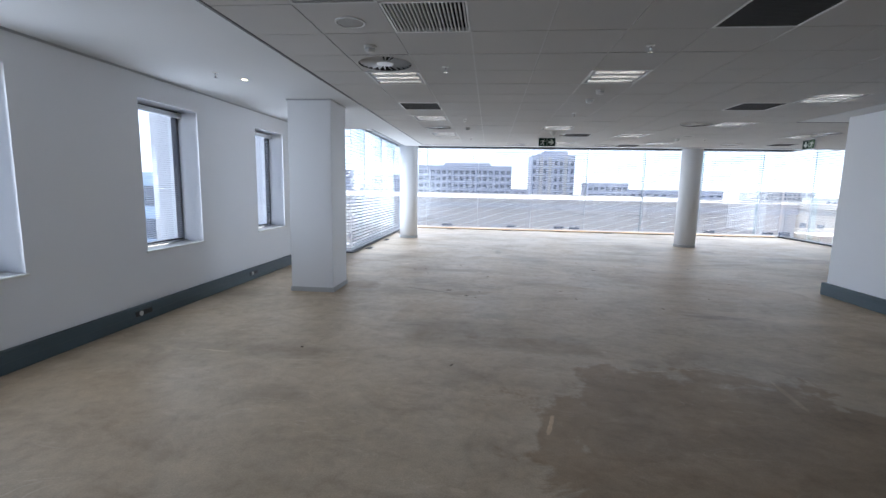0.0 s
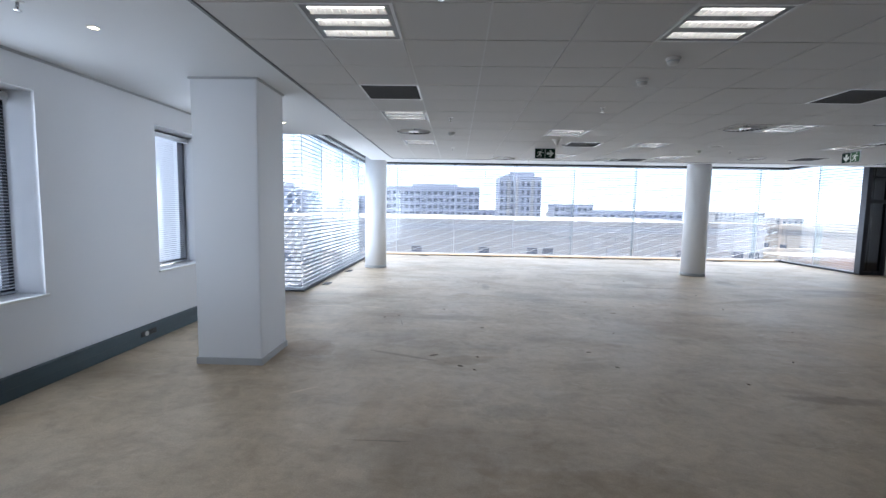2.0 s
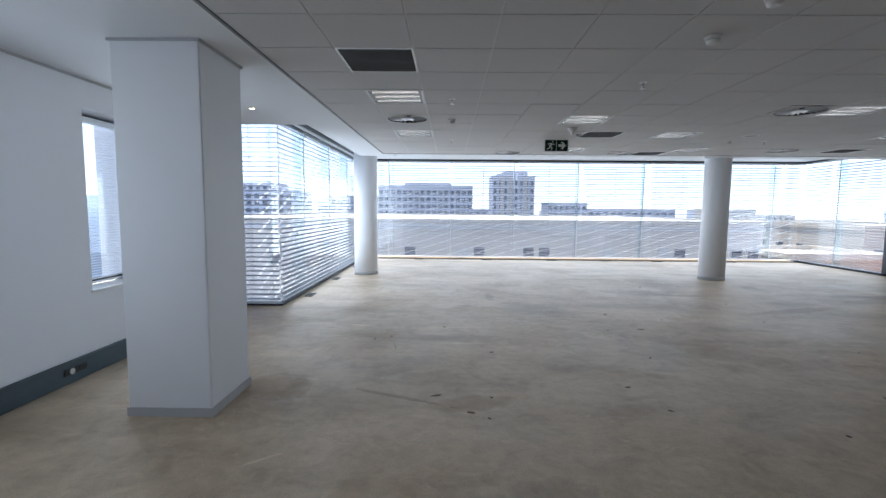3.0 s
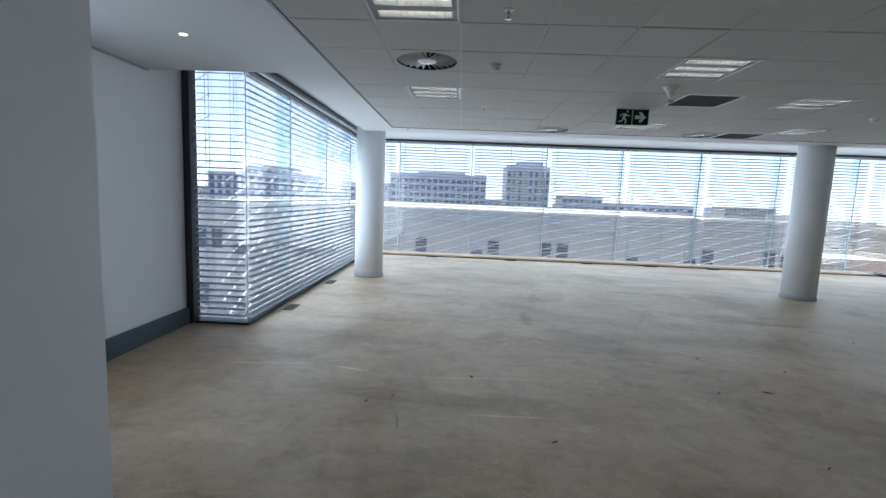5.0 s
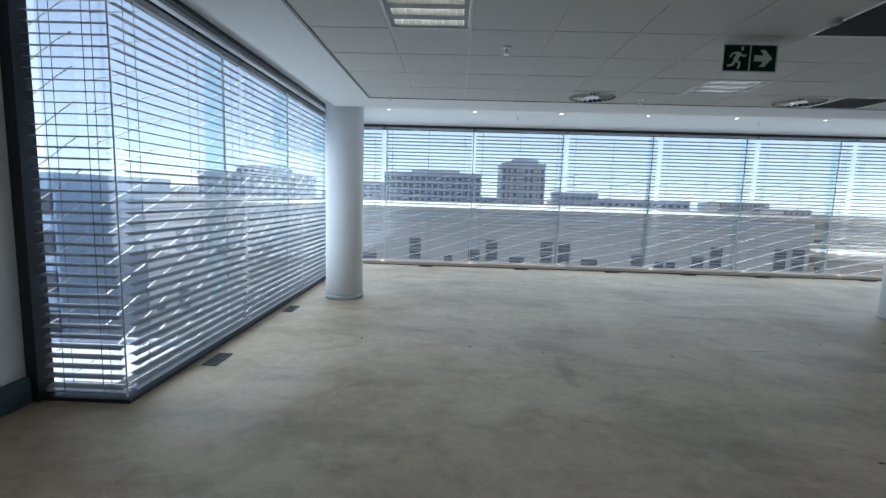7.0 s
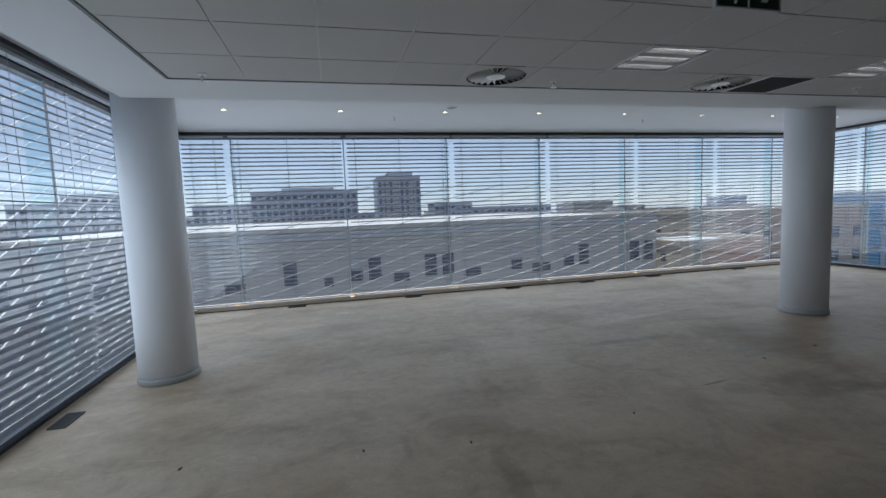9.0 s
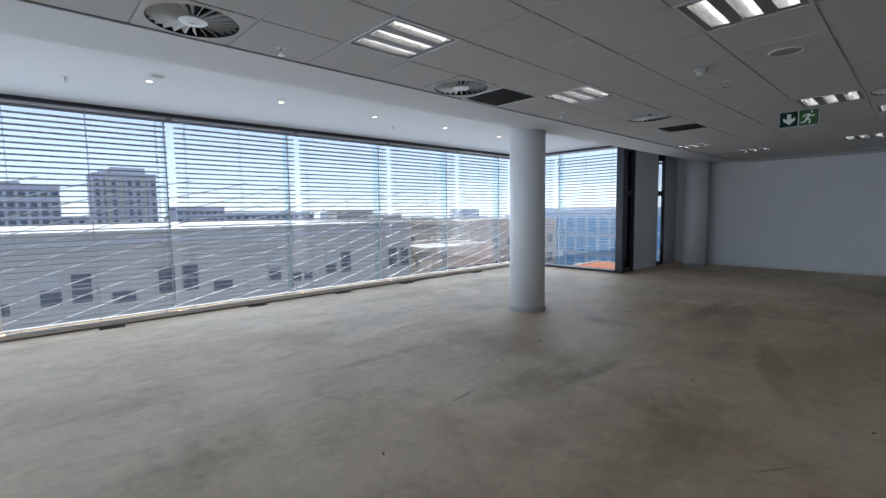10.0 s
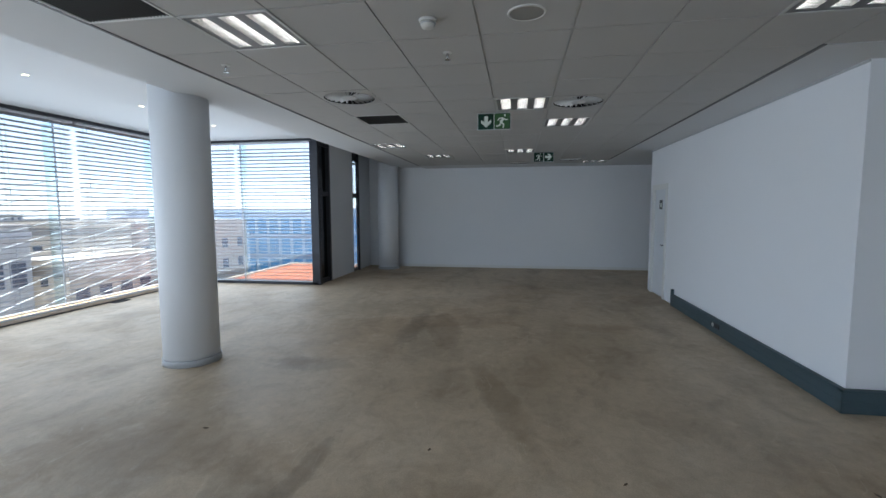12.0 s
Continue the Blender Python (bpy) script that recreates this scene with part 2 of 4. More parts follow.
MIRROR = surf("bright_louvre", (0.75, 0.75, 0.76), 0.22, 0.85, var=0.03, bump=0.0)
# Grey set low to put the shade between the tubes into the colour.
REFLECTOR = surf("dull_light_reflector", (0.20, 0.20, 0.20), 0.5, var=0.05)
PLASTIC = surf("off_white_plastic", (0.62, 0.61, 0.58), 0.45, var=0.04)
GREYMESH = surf("speaker_mesh", (0.34, 0.33, 0.31), 0.7, var=0.12, fine=250, bump=0.3)
CHROME = surf("chrome", (0.5, 0.5, 0.5), 0.25, 1.0, var=0.05)
SIGNGREEN = surf("dark_green_sign", (0.006, 0.03, 0.018), 0.6, var=0.1, spec=0.15)
SIGNLIT = surf("bright_green_sign", (0.02, 0.085, 0.02), 0.35, var=0.1)
SIGNWHITE = surf("sign_white", (0.72, 0.76, 0.70), 0.5, var=0.03)
DOORPAINT = surf("white_door", (0.70, 0.72, 0.75), 0.4, var=0.03)
SOCKET = surf("socket_black", (0.02, 0.02, 0.02), 0.4, var=0.2)
TUBEMAT = glow("fluorescent_tube", (1.0, 0.92, 0.80), TUBE)
DOWNMAT = glow("halogen_lamp", (1.0, 0.80, 0.50), DOWN)
FINMAT = surf("pale_fin_panel", (0.62, 0.63, 0.66), 0.6, var=0.06)
CONC = surf("far_concrete", (0.44, 0.415, 0.39), 0.85, var=0.14, scale=0.15, fine=2, bump=0.0)
ROOFLIGHT = surf("pale_roof", (0.42, 0.42, 0.43), 0.8, var=0.1, scale=0.1, fine=1.5, bump=0.0)
# Distance haze is put into this base colour, paler and bluer.
BLUEGREY = surf("blue_grey_block", (0.40, 0.42, 0.50), 0.7, var=0.12, scale=0.1, fine=1, bump=0.0)
BLUEGLASS = surf("blue_curtain_wall", (0.32, 0.42, 0.56), 0.3, 0.2, var=0.15, scale=0.1, fine=0.8, bump=0.0)
SKYPANE = surf("sky_blue_pane", (0.07, 0.24, 0.46), 0.2, 0.1, var=0.25, scale=0.3, fine=2, bump=0.0)
WINDARK = surf("far_window_dark", (0.07, 0.085, 0.115), 0.25, var=0.3, scale=0.4, bump=0.0)
CREAM = surf("cream_render", (0.45, 0.39, 0.32), 0.85, var=0.1, scale=0.2, fine=2, bump=0.0)
TERRA = surf("terracotta_roof", (0.26, 0.085, 0.04), 0.85, var=0.2, scale=0.3, fine=3, bump=0.0)
# Ground colour paled to stand for haze over the city.
CITY = surf("city_ground", (0.26, 0.27, 0.29), 0.95, var=0.45, scale=0.02, fine=0.15, bump=0.0)
DEBRIS = surf("debris", (0.13, 0.10, 0.07), 0.9, var=0.3)


# ---------------------------------------------------------------- builders
def box(bm, x0, x1, y0, y1, z0, z1):
    v = [bm.verts.new(c) for c in ((x0, y0, z0), (x1, y0, z0), (x1, y1, z0), (x0, y1, z0), (x0, y0, z1), (x1, y0, z1), (x1, y1, z1), (x0, y1, z1))]
    for q in ((3, 2, 1, 0), (4, 5, 6, 7), (0, 1, 5, 4), (1, 2, 6, 5), (2, 3, 7, 6), (3, 0, 4, 7)):
        bm.faces.new([v[i] for i in q])


def boxes(*list_of):
    bm = bmesh.new()
    for b in list_of:
        box(bm, *b)
    return bm


def soft_box(b, r=0.004, seg=1):
    bm = boxes(b)
    bmesh.ops.bevel(bm, geom=bm.edges[:], offset=r, segments=seg, affect='EDGES')
    return bm


def lathe(profile, n=40, close=True):
    """Solid of revolution about z from (radius, z) pairs."""
    bm = bmesh.new()
    rings = [[bm.verts.new((r * math.cos(2 * math.pi * k / n), r * math.sin(2 * math.pi * k / n), z)) for k in range(n)] for r, z in profile]
    for a, b in zip(rings, rings[1:]):
        for k in range(n):
            bm.faces.new((a[k], a[(k + 1) % n], b[(k + 1) % n], b[k]))
    if close:
        bm.faces.new(rings[0][::-1])
        bm.faces.new(rings[-1])
    bmesh.ops.recalc_face_normals(bm, faces=bm.faces[:])
    return bm


def mesh_of(name, bm, mat, smooth=False):
    me = bpy.data.meshes.new(name)
    bm.to_mesh(me)
    bm.free()
    me.materials.append(mat)
    if smooth:
        for p in me.polygons:
            p.use_smooth = abs(p.normal.z) < 0.95
    return me


def part(name, bm, mat, parent=None, label="", smooth=False):
    ob = new(name, mesh_of(name, bm, mat, smooth))
    if parent:
        ob.parent = parent
    if label:
        tagged(ob, label)
    return ob


def root(name, m, label, category, group="", kind=""):
    e = new(name)
    e.matrix_world = m
    e.empty_display_size = 0.1
    return tagged(e, label, category, group, kind)


def structure(name, bm, mat, label, category, smooth=False):
    return tagged(part(name, bm, mat, None, "", smooth), label, category, "", "structure")


def ring_frame(x0, x1, y0, y1, z0, z1, w):
    return boxes((x0, x1, y0, y0 + w, z0, z1), (x0, x1, y1 - w, y1, z0, z1), (x0, x0 + w, y0 + w, y1 - w, z0, z1), (x1 - w, x1, y0 + w, y1 - w, z0, z1))


# ---------------------------------------------------------------- floor
structure("floor", boxes((-4.6, 14.9, -4.3, 10.9, -0.3, 0.0), (-3.75, 14.9, 10.9, 15.3, -0.3, 0.0), (-3.75, 11.15, 15.3, 18.08, -0.3, 0.0)), SCREED, "bare brown-grey cement screed with glue stains and scuffs", "floor")
structure("slab_edge", boxes((-3.75, 11.15, 18.08, 18.75, -0.3, -0.03)), CONC, "concrete slab edge under the glazing", "floor")

# ---------------------------------------------------------------- walls
# First two windows are unseen, added along the row to let in light.
W2, T = [(-2.76, -1.68), (-0.19, 0.89), (2.38, 3.46), (4.92, 6.0), (7.58, 8.64)], 0.45
Z0, Z1 = 0.82, 2.63
bm = bmesh.new()
ys = [WY0 - 0.3] + [v for w in W2 for v in w] + [WY1]
for k in range(0, len(ys), 2):
    box(bm, WX - T, WX, ys[k], ys[k + 1], 0, 3.5)
for a, b in W2:
    box(bm, WX - T, WX, a, b, 0, Z0)
    box(bm, WX - T, WX, a, b, Z1, 3.5)
structure("wall_west", bm, WALL, "white painted wall with a row of deep punched windows", "wall")
structure("wall_south", boxes((WX - T, KX0 + 0.3, WY0 - 0.3, WY0, 0, 3.5)), WALL, "plain white painted wall", "wall")
DX0, DX1, DZ = 10.32, 11.12, 2.12
structure("wall_core", boxes((KX0, KX0 + 0.2, WY0, KY, 0, 3.4), (KX0 + 0.2, DX0, KY - 0.2, KY, 0, 3.4), (DX1, KX1, KY - 0.2, KY, 0, 3.4),
                             (DX0, DX1, KY - 0.2, KY, DZ, 3.4), (KX1 - 0.2, KX1, 3.0, KY - 0.2, 0, 3.4)), WALL, "white painted walls of the service core", "wall")
structure("wall_east", boxes((EX, EX + 0.3, 3.0, 14.05, 0, 3.5), (EX + 0.12, EX + 0.3, 14.05, RY + 0.3, 0, 3.5)), WALL, "plain white end wall", "wall")
structure("wall_recess", boxes((KX1 - 0.2, EX + 0.3, 2.8, 3.0, 0, 3.5)), WALL, "white wall closing the recess", "wall")
structure("wall_north_east", boxes((11.56, 13.1, RY, RY + 0.06, 0, 3.5), (13.52, EX + 0.12, RY, RY + 0.06, 0, 3.5)), WALL, "pale painted piers beside the narrow windows", "wall")
structure("baseboard_east", boxes((EX - 0.015, EX, 3.0, 14.05, 0, 0.07)), ENAMEL, "low white skirting", "skirting")
# Solid grey strips draw the shade line between wall and ceiling.
structure("shadow_gap_west", boxes((WX, WX + 0.012, WY0, 10.05, SOFF - 0.022, SOFF)), GREYTRIM, "grey shadow line where wall meets ceiling", "trim")
structure("shadow_gap_core", boxes((KX0, KX1, KY, KY + 0.012, CEIL - 0.02, CEIL)), GREYTRIM, "grey shadow line where wall meets ceiling", "trim")

# ---------------------------------------------------------------- ceilings
structure("ceiling_soffit", boxes(
    (WX - 0.1, FX0 - 0.02, WY0 - 0.1, 10.05, SOFF, 3.5), (-2.78, FX0 - 0.02, 10.05, 14.1, SOFF, 3.5),
    (FX0 - 0.02, EX + 0.1, FY1 + 0.02, 14.1, SOFF, 3.5), (FX1 + 0.02, EX + 0.1, 2.9, FY1 + 0.02, CEIL, 3.5),
    (5.12, FX1 + 0.02, KY - 0.1, 8.43, CEIL, 3.5), (5.12, KX0 + 0.1, WY0 - 0.1, KY - 0.1, CEIL, 3.5),
    (KX1 - 0.2, FX1 + 0.02, 2.9, KY - 0.1, CEIL, 3.5), (FX0 - 0.02, 5.12, WY0 - 0.1, FY0 - 0.02, CEIL, 3.5)),
    PLASTER, "smooth white plasterboard soffit around the tiled field", "ceiling")
structure("ceiling_high", boxes((WX - 0.2, -2.78, 10.05, 10.95, HIGH, 3.5), (-3.88, -2.78, 10.95, 18.8, HIGH, 3.5), (-2.78, 14.6, 14.1, 15.35, HIGH, 3.5), (-2.78, 11.15, 15.35, 18.8, HIGH, 3.5)), PLASTER, "raised white plasterboard ceiling along the glazing", "ceiling")
structure("ceiling_void", boxes((FX0 - 0.1, EX, FY0 - 0.1, FY1 + 0.1, 3.5, 3.55)), BLACK, "near-black sheet for the unlit void above the tiles", "ceiling")
# Trim colour is set dark to read as the shaded groove.
structure("ceiling_trim", boxes((FX0 - 0.024, FX0 - 0.002, FY0, FY1 + 0.02, CEIL - 0.006, SOFF + 0.02), (FX0 - 0.002, FX1, FY1 + 0.002, FY1 + 0.022, CEIL - 0.006, SOFF + 0.02),
                                (5.1, FX1, 8.42, 8.44, CEIL - 0.006, CEIL + 0.01)), DARKTRIM, "grey metal edge trim of the tiled field, darkened for its shadow gap", "trim")

LIGHTS = [(-1.2, 2.75), (-1.2, 5.15), (-1.2, 8.15), (-1.2, 10.55), (1.2, 5.15), (4.2, 6.35), (4.2, 8.75), (1.2, 9.35), (3.0, 10.55), (1.8, 12.35), (4.2, 12.35),
          (9.6, 12.95), (11.4, 12.35), (6.6, 10.55), (7.8, 9.95), (10.8, 10.55), (13.2, 8.75)]
SWIRLS = [(-1.2, 4.55), (-1.2, 9.35), (3.6, 8.75), (0.6, 12.95), (3.0, 12.95), (6.0, 12.35), (6.6, 9.95), (13.2, 10.55), (12.6, 9.35)]
VENTS = [(-1.2, 6.95), (1.8, 3.35), (3.6, 6.95), (1.8, 10.55), (3.6, 12.95), (7.2, 12.35)]
GRILLE = (-0.6, 3.35)
used = {(round(x, 2), round(y, 2)) for x, y in LIGHTS + SWIRLS + VENTS + [GRILLE]}
bm, grid = bmesh.new(), bmesh.new()
for i in range(26):
    for j in range(28):
        x, y = FX0 + 0.3 + 0.6 * i, FY0 + 0.3 + 0.6 * j
        if x > 5.1 and y < 8.45:
            continue
        if (round(x, 2), round(y, 2)) in used:
            continue
        dz = random.uniform(-0.0015, 0.0015)
        box(bm, x - 0.293, x + 0.293, y - 0.293, y + 0.293, CEIL + dz, CEIL + 0.015 + dz)
for i in range(27):
    x = FX0 + 0.6 * i
    box(grid, x - 0.012, x + 0.012, 8.45 if x > 5.2 else FY0, FY1, CEIL + 0.007, CEIL + 0.03)
for j in range(29):
    y = FY0 + 0.6 * j
    box(grid, FX0, FX1 if y > 8.4 else 5.1, y - 0.012, y + 0.012, CEIL + 0.0085, CEIL + 0.028)
structure("ceiling_tiles", bm, TILE, "square off-white mineral tiles in a lay-in grid", "ceiling")
structure("ceiling_grid", grid, TBAR, "thin white ceiling grid bars", "ceiling")


# ---------------------------------------------------------------- columns
sq = root("square_column", pose(-3.165, 6.575, 0), "white painted square column with a grey base strip", "column", kind="structure")
shaft = bmesh.new()
box(shaft, 0, 0.67, 0, 0.67, 0, SOFF - 0.02)
bmesh.ops.bevel(shaft, geom=[e for e in shaft.edges if abs(e.verts[0].co.z - e.verts[1].co.z) > 1], offset=0.006, segments=2, affect='EDGES')
part("shaft", shaft, COLUMN, sq)
part("base_strip", ring_frame(-0.012, 0.682, -0.012, 0.682, 0, 0.07, 0.012), GREYTRIM, sq, "grey base strip")
part("top_trim", ring_frame(-0.015, 0.685, -0.015, 0.685, SOFF - 0.02, SOFF, 0.02), GREYTRIM, sq, "thin grey shadow trim at the ceiling")


def round_column(x, y):
    c = root("round_column", pose(x, y, 0), "slender round white painted column with a pale base ring", "column", "round columns", "structure")
    part("shaft", lathe([(0.29, 0), (0.29, HIGH)], 64), COLUMN, c, smooth=True)
    part("base_ring", lathe([(0.293, 0.0), (0.303, 0.0), (0.303, 0.066), (0.299, 0.072), (0.293, 0.072)], 64, False), GREYTRIM, c, "pale grey base ring", smooth=True)


round_column(-2.74, 14.55)
round_column(5.86, 14.25)
round_column(13.9, 14.25)


# ---------------------------------------------------------------- trunking along the walls
def trunking(name, m, length):
    t = root(name, m, "dark teal metal power skirting with a grooved cover", "power skirting")
    bm = boxes((0, length, 0, 0.05, 0.0, 0.205))
    bmesh.ops.bevel(bm, geom=[e for e in bm.edges if abs(e.verts[0].co.x - e.verts[1].co.x) > 0.5], offset=0.006, segments=2, affect='EDGES')
    part("body", bm, TEAL, t)
    part("cover", boxes((0.002, length - 0.002, 0.05, 0.054, 0.03, 0.10), (0.002, length - 0.002, 0.05, 0.054, 0.108, 0.18)), TEAL, t)
    return t


def socket_in(m):
    s = root("power_socket", m, "black double power socket on the skirting", "socket", "skirting sockets")
    part("plate", soft_box((-0.13, 0.13, 0, 0.012, -0.032, 0.032), 0.004), SOCKET, s)
    for dx in (-0.06, 0.05):
        part("outlet", lathe([(0.028, 0), (0.028, 0.008), (0.02, 0.008), (0.018, 0.003)], 20), PLASTIC if dx > 0 else SOCKET, s, "round outlet").matrix_local = pose(dx, 0.012, 0, -90)


trunking("power_skirting", pose(WX, 10.60, 0, 0, 0, -90), 14.6)
trunking("power_skirting", pose(9.72, KY, 0, 0, 0, 0) @ pose(0, 0, 0, 0, 0, 180) @ Matrix.Diagonal((1, -1, 1, 1)), 4.25)
trunking("power_skirting", pose(KX0, WY0, 0, 0, 0, 90), 11.91)
for y in (4.72, 7.25):
    socket_in(pose(WX + 0.054, y, 0.12, 0, 0, -90))
socket_in(pose(7.9, KY + 0.054, 0.12))

# door in the core
door = root("door_1", pose(DX0, KY, 0), "closed white flush door in a white frame", "door", kind="structure")
leaf = part("door_leaf", soft_box((0.05, DX1 - DX0 - 0.05, -0.06, -0.02, 0.005, DZ - 0.05), 0.003), DOORPAINT, door)
part("door_frame", boxes((0, 0.05, -0.2, 0.015, 0, DZ), (DX1 - DX0 - 0.05, DX1 - DX0, -0.2, 0.015, 0, DZ), (0.05, DX1 - DX0 - 0.05, -0.2, 0.015, DZ - 0.05, DZ)), ENAMEL, door)
part("architrave", boxes((-0.05, 0, 0, 0.02, 0, DZ + 0.05), (DX1 - DX0, DX1 - DX0 + 0.05, 0, 0.02, 0, DZ + 0.05), (0, DX1 - DX0, 0, 0.02, DZ, DZ + 0.05)), ENAMEL, door)
part("door_handle", boxes((0.10, 0.115, -0.02, 0.03, 1.0, 1.015), (0.10, 0.22, 0.015, 0.03, 1.0, 1.015)), CHROME, leaf, "chrome lever handle")
ds = root("door_sign", pose(DX0 + 0.40, KY - 0.02, 1.78), "small dark square pictogram sign on the door", "sign")
part("plate", soft_box((-0.09, 0.09, 0, 0.004, -0.09, 0.09), 0.002), SOCKET, ds)
part("symbol", boxes((-0.05, -0.015, 0.004, 0.006, -0.05, 0.03), (0.015, 0.05, 0.004, 0.006, -0.05, 0.03)), SIGNWHITE, ds)
tr = root("trunking_riser", pose(9.72, KY, 0), "short dark upright end of the power skirting", "power skirting")
part("riser", soft_box((0, 0.04, 0, 0.05, 0, 0.29), 0.004), TEAL, tr)


# ---------------------------------------------------------------- blinds
def slat_mesh(width, depth, mat):
    """Shallow curved slat along x with a little thickness."""
    bm = bmesh.new()
    n, rows = 4, []
    for k in range(n + 1):
        u = (k / n - 0.5)
        z = 0.10 * depth * (1 - 4 * u * u)
        rows.append([bm.verts.new((x, u * depth, z + h)) for x in (-width / 2, width / 2) for h in (0.0, -0.0009)])
    for a, b in zip(rows, rows[1:]):
        bm.faces.new((a[0], a[2], b[2], b[0]))
        bm.faces.new((a[1], b[1], b[3], a[3]))
        bm.faces.new((a[0], b[0], b[1], a[1]))
        bm.faces.new((a[2], a[3], b[3], b[2]))
    bm.faces.new((rows[0][0], rows[0][1], rows[0][3], rows[0][2]))
    bm.faces.new((rows[-1][0], rows[-1][2], rows[-1][3], rows[-1][1]))
    return mesh_of("slat", bm, mat)


def blind(m, width, z0, z1, pitch, depth, tilt, mat, label, group):
    b = root("venetian_blind", m, label, "blind", group)
    part("head_rail", soft_box((-width / 2, width / 2, -0.035, 0.035, z1 - 0.06, z1), 0.003), LIGHTALU, b)
    part("bottom_rail", soft_box((-width / 2, width / 2, -depth / 2, depth / 2, z0, z0 + 0.016), 0.003), LIGHTALU, b)
    me = slat_mesh(width - 0.02, depth, mat)
    n = int((z1 - 0.09 - z0 - 0.03) / pitch)
    for k in range(n):
        s = new("slat", me)
        s.parent = b
        s.matrix_local = pose(0, 0, z0 + 0.045 + k * pitch, tilt + random.gauss(0, 0.6), random.gauss(0, 0.03), 0)
    cords = max(2, int(width / 0.75) + 1)
    for k in range(cords):
        x = (-width / 2 + 0.16) + (width - 0.32) * k / (cords - 1)
        part("ladder_cord", boxes((x - 0.0025, x + 0.0025, -depth * 0.52, -depth * 0.52 + 0.002, z0, z1 - 0.05), (x - 0.0025, x + 0.0025, depth * 0.52, depth * 0.52 + 0.002, z0, z1 - 0.05)), CORD, b)
    return b


PITCH, DEPTH = 0.080, 0.080
far_label = "wide silver-grey venetian blind lowered before the glazing, slats open"
for a, b in zip(MULL, MULL[1:]):
    blind(pose((a + b) / 2, 18.14, 0), b - a - 0.09, 0.06, HIGH - 0.02, PITCH, DEPTH, -12, SLAT, far_label, "facade blinds")
LM = [10.745, 12.75, 14.75, 16.75, 18.10]
for a, b in zip(LM, LM[1:]):
    blind(pose(GX, (a + b) / 2, 0, 0, 0, 90), b - a - 0.04, 0.06, HIGH - 0.02, PITCH, DEPTH, 10, SLAT, far_label, "facade blinds")
corner_blind = blind(pose(-3.815, 10.715, 0), 0.63, 0.06, HIGH - 0.02, PITCH, DEPTH, 10, SLAT, "narrow silver-grey venetian blind at the glass corner", "facade blinds")
part("guide_rod", lathe([(0.006, 0.05), (0.006, HIGH - 0.06)], 8), LIGHTALU, corner_blind, "thin pale corner rod").matrix_local = pose(0.345, -0.045, 0)
RM = [RY + 0.1, 17.0, 18.10]
for a, b in zip(RM, RM[1:]):
    blind(pose(RX, (a + b) / 2, 0, 0, 0, -90), b - a - 0.05, 0.06, HIGH - 0.02, PITCH, DEPTH, -12, SLAT, far_label, "facade blinds")
blind(pose(13.285, RY + 0.062, 0), 0.31, 0.12, 2.98, PITCH, DEPTH, -10, SLAT, "slit-window venetian blind, slats open", "facade blinds")
for a, b in W2:
    blind(pose(WX - 0.24, (a + b) / 2, 0, 0, 0, 90), b - a - 0.06, Z0 + 0.02, Z1 - 0.03, 0.028, 0.022, 6, FINESLAT, "fine grey venetian blind in a punched window", "window blinds")


# ---------------------------------------------------------------- glazing
def glazing(name, m, marks, z0, z1, label, head=0.05):
    """Frameless glass wall along local x, mullions at the marks."""
    g = root(name, m, label, "window", kind="structure")
    part("head_frame", boxes((marks[0], marks[-1], -head, 0.06, z1 - 0.05, z1)), ALU, g, "dark head frame")
    part("sill_frame", boxes((marks[0], marks[-1], -0.03, 0.05, z0 - 0.03, z0 + 0.05)), LIGHTALU if head > 0.1 else ALU, g)
    for x in (marks[1:-1] if len(marks) > 2 else []):
        part("mullion", soft_box((x - 0.012, x + 0.012, 0.03, 0.24, z0, z1 - 0.05), 0.003), FINGLASS, g, "clear blue-green glass fin").visible_shadow = False
        part("silicone_joint", boxes((x - 0.010, x + 0.010, 0.012, 0.03, z0 + 0.05, z1 - 0.05)), LIGHTALU, g, "thin pale joint between two panes")
    for a, b in zip(marks, marks[1:]):
        p = part("pane", boxes((a + 0.014, b - 0.014, 0.02, 0.026, z0 + 0.05, z1 - 0.05)), GLASS, g)
        p.visible_shadow = False
    return g


glazing("window_1", pose(0, GY + 0.10, 0), [-3.66] + MULL[1:-1] + [11.08], 0.0, HIGH, "full-height glass wall with thin pale mullions", 0.5)
glazing("window_2", pose(GX - 0.18, 0, 0, 0, 0, 90), [10.88, 12.70, 14.70, 16.70, 18.52], 0.0, HIGH, "full-height glass wall meeting at a corner")
glazing("window_3", pose(0, 10.86, 0), [-4.2, -3.66], 0.0, HIGH, "narrow full-height glass return")
glazing("window_4", pose(RX + 0.18, 0, 0, 0, 0, -90), [-18.52, -17.0, -RY - 0.02], 0.0, HIGH, "full-height glass wall at the east corner")
structure("window_ledge", boxes((-3.5, 10.9, 18.085, 18.52, -0.03, 0.018)), LEDGE, "cream stone ledge along the foot of the glass", "ledge")
structure("floor_edge_strip", boxes((-3.4, 10.85, 18.05, 18.08, 0.0, 0.012)), ALU, "dark metal strip at the floor edge", "trim")
structure("sill_west", boxes((GX - 0.2, GX + 0.06, 10.65, 18.2, 0.0, 0.03), (WX + 0.09, GX - 0.2, 10.65, 10.84, 0, 0.03)), ALU, "dark metal sill under the corner blinds", "trim")
structure("sill_east", boxes((RX - 0.06, RX + 0.2, RY, 18.2, 0.0, 0.05)), ALU, "dark metal sill under the east blinds", "trim")
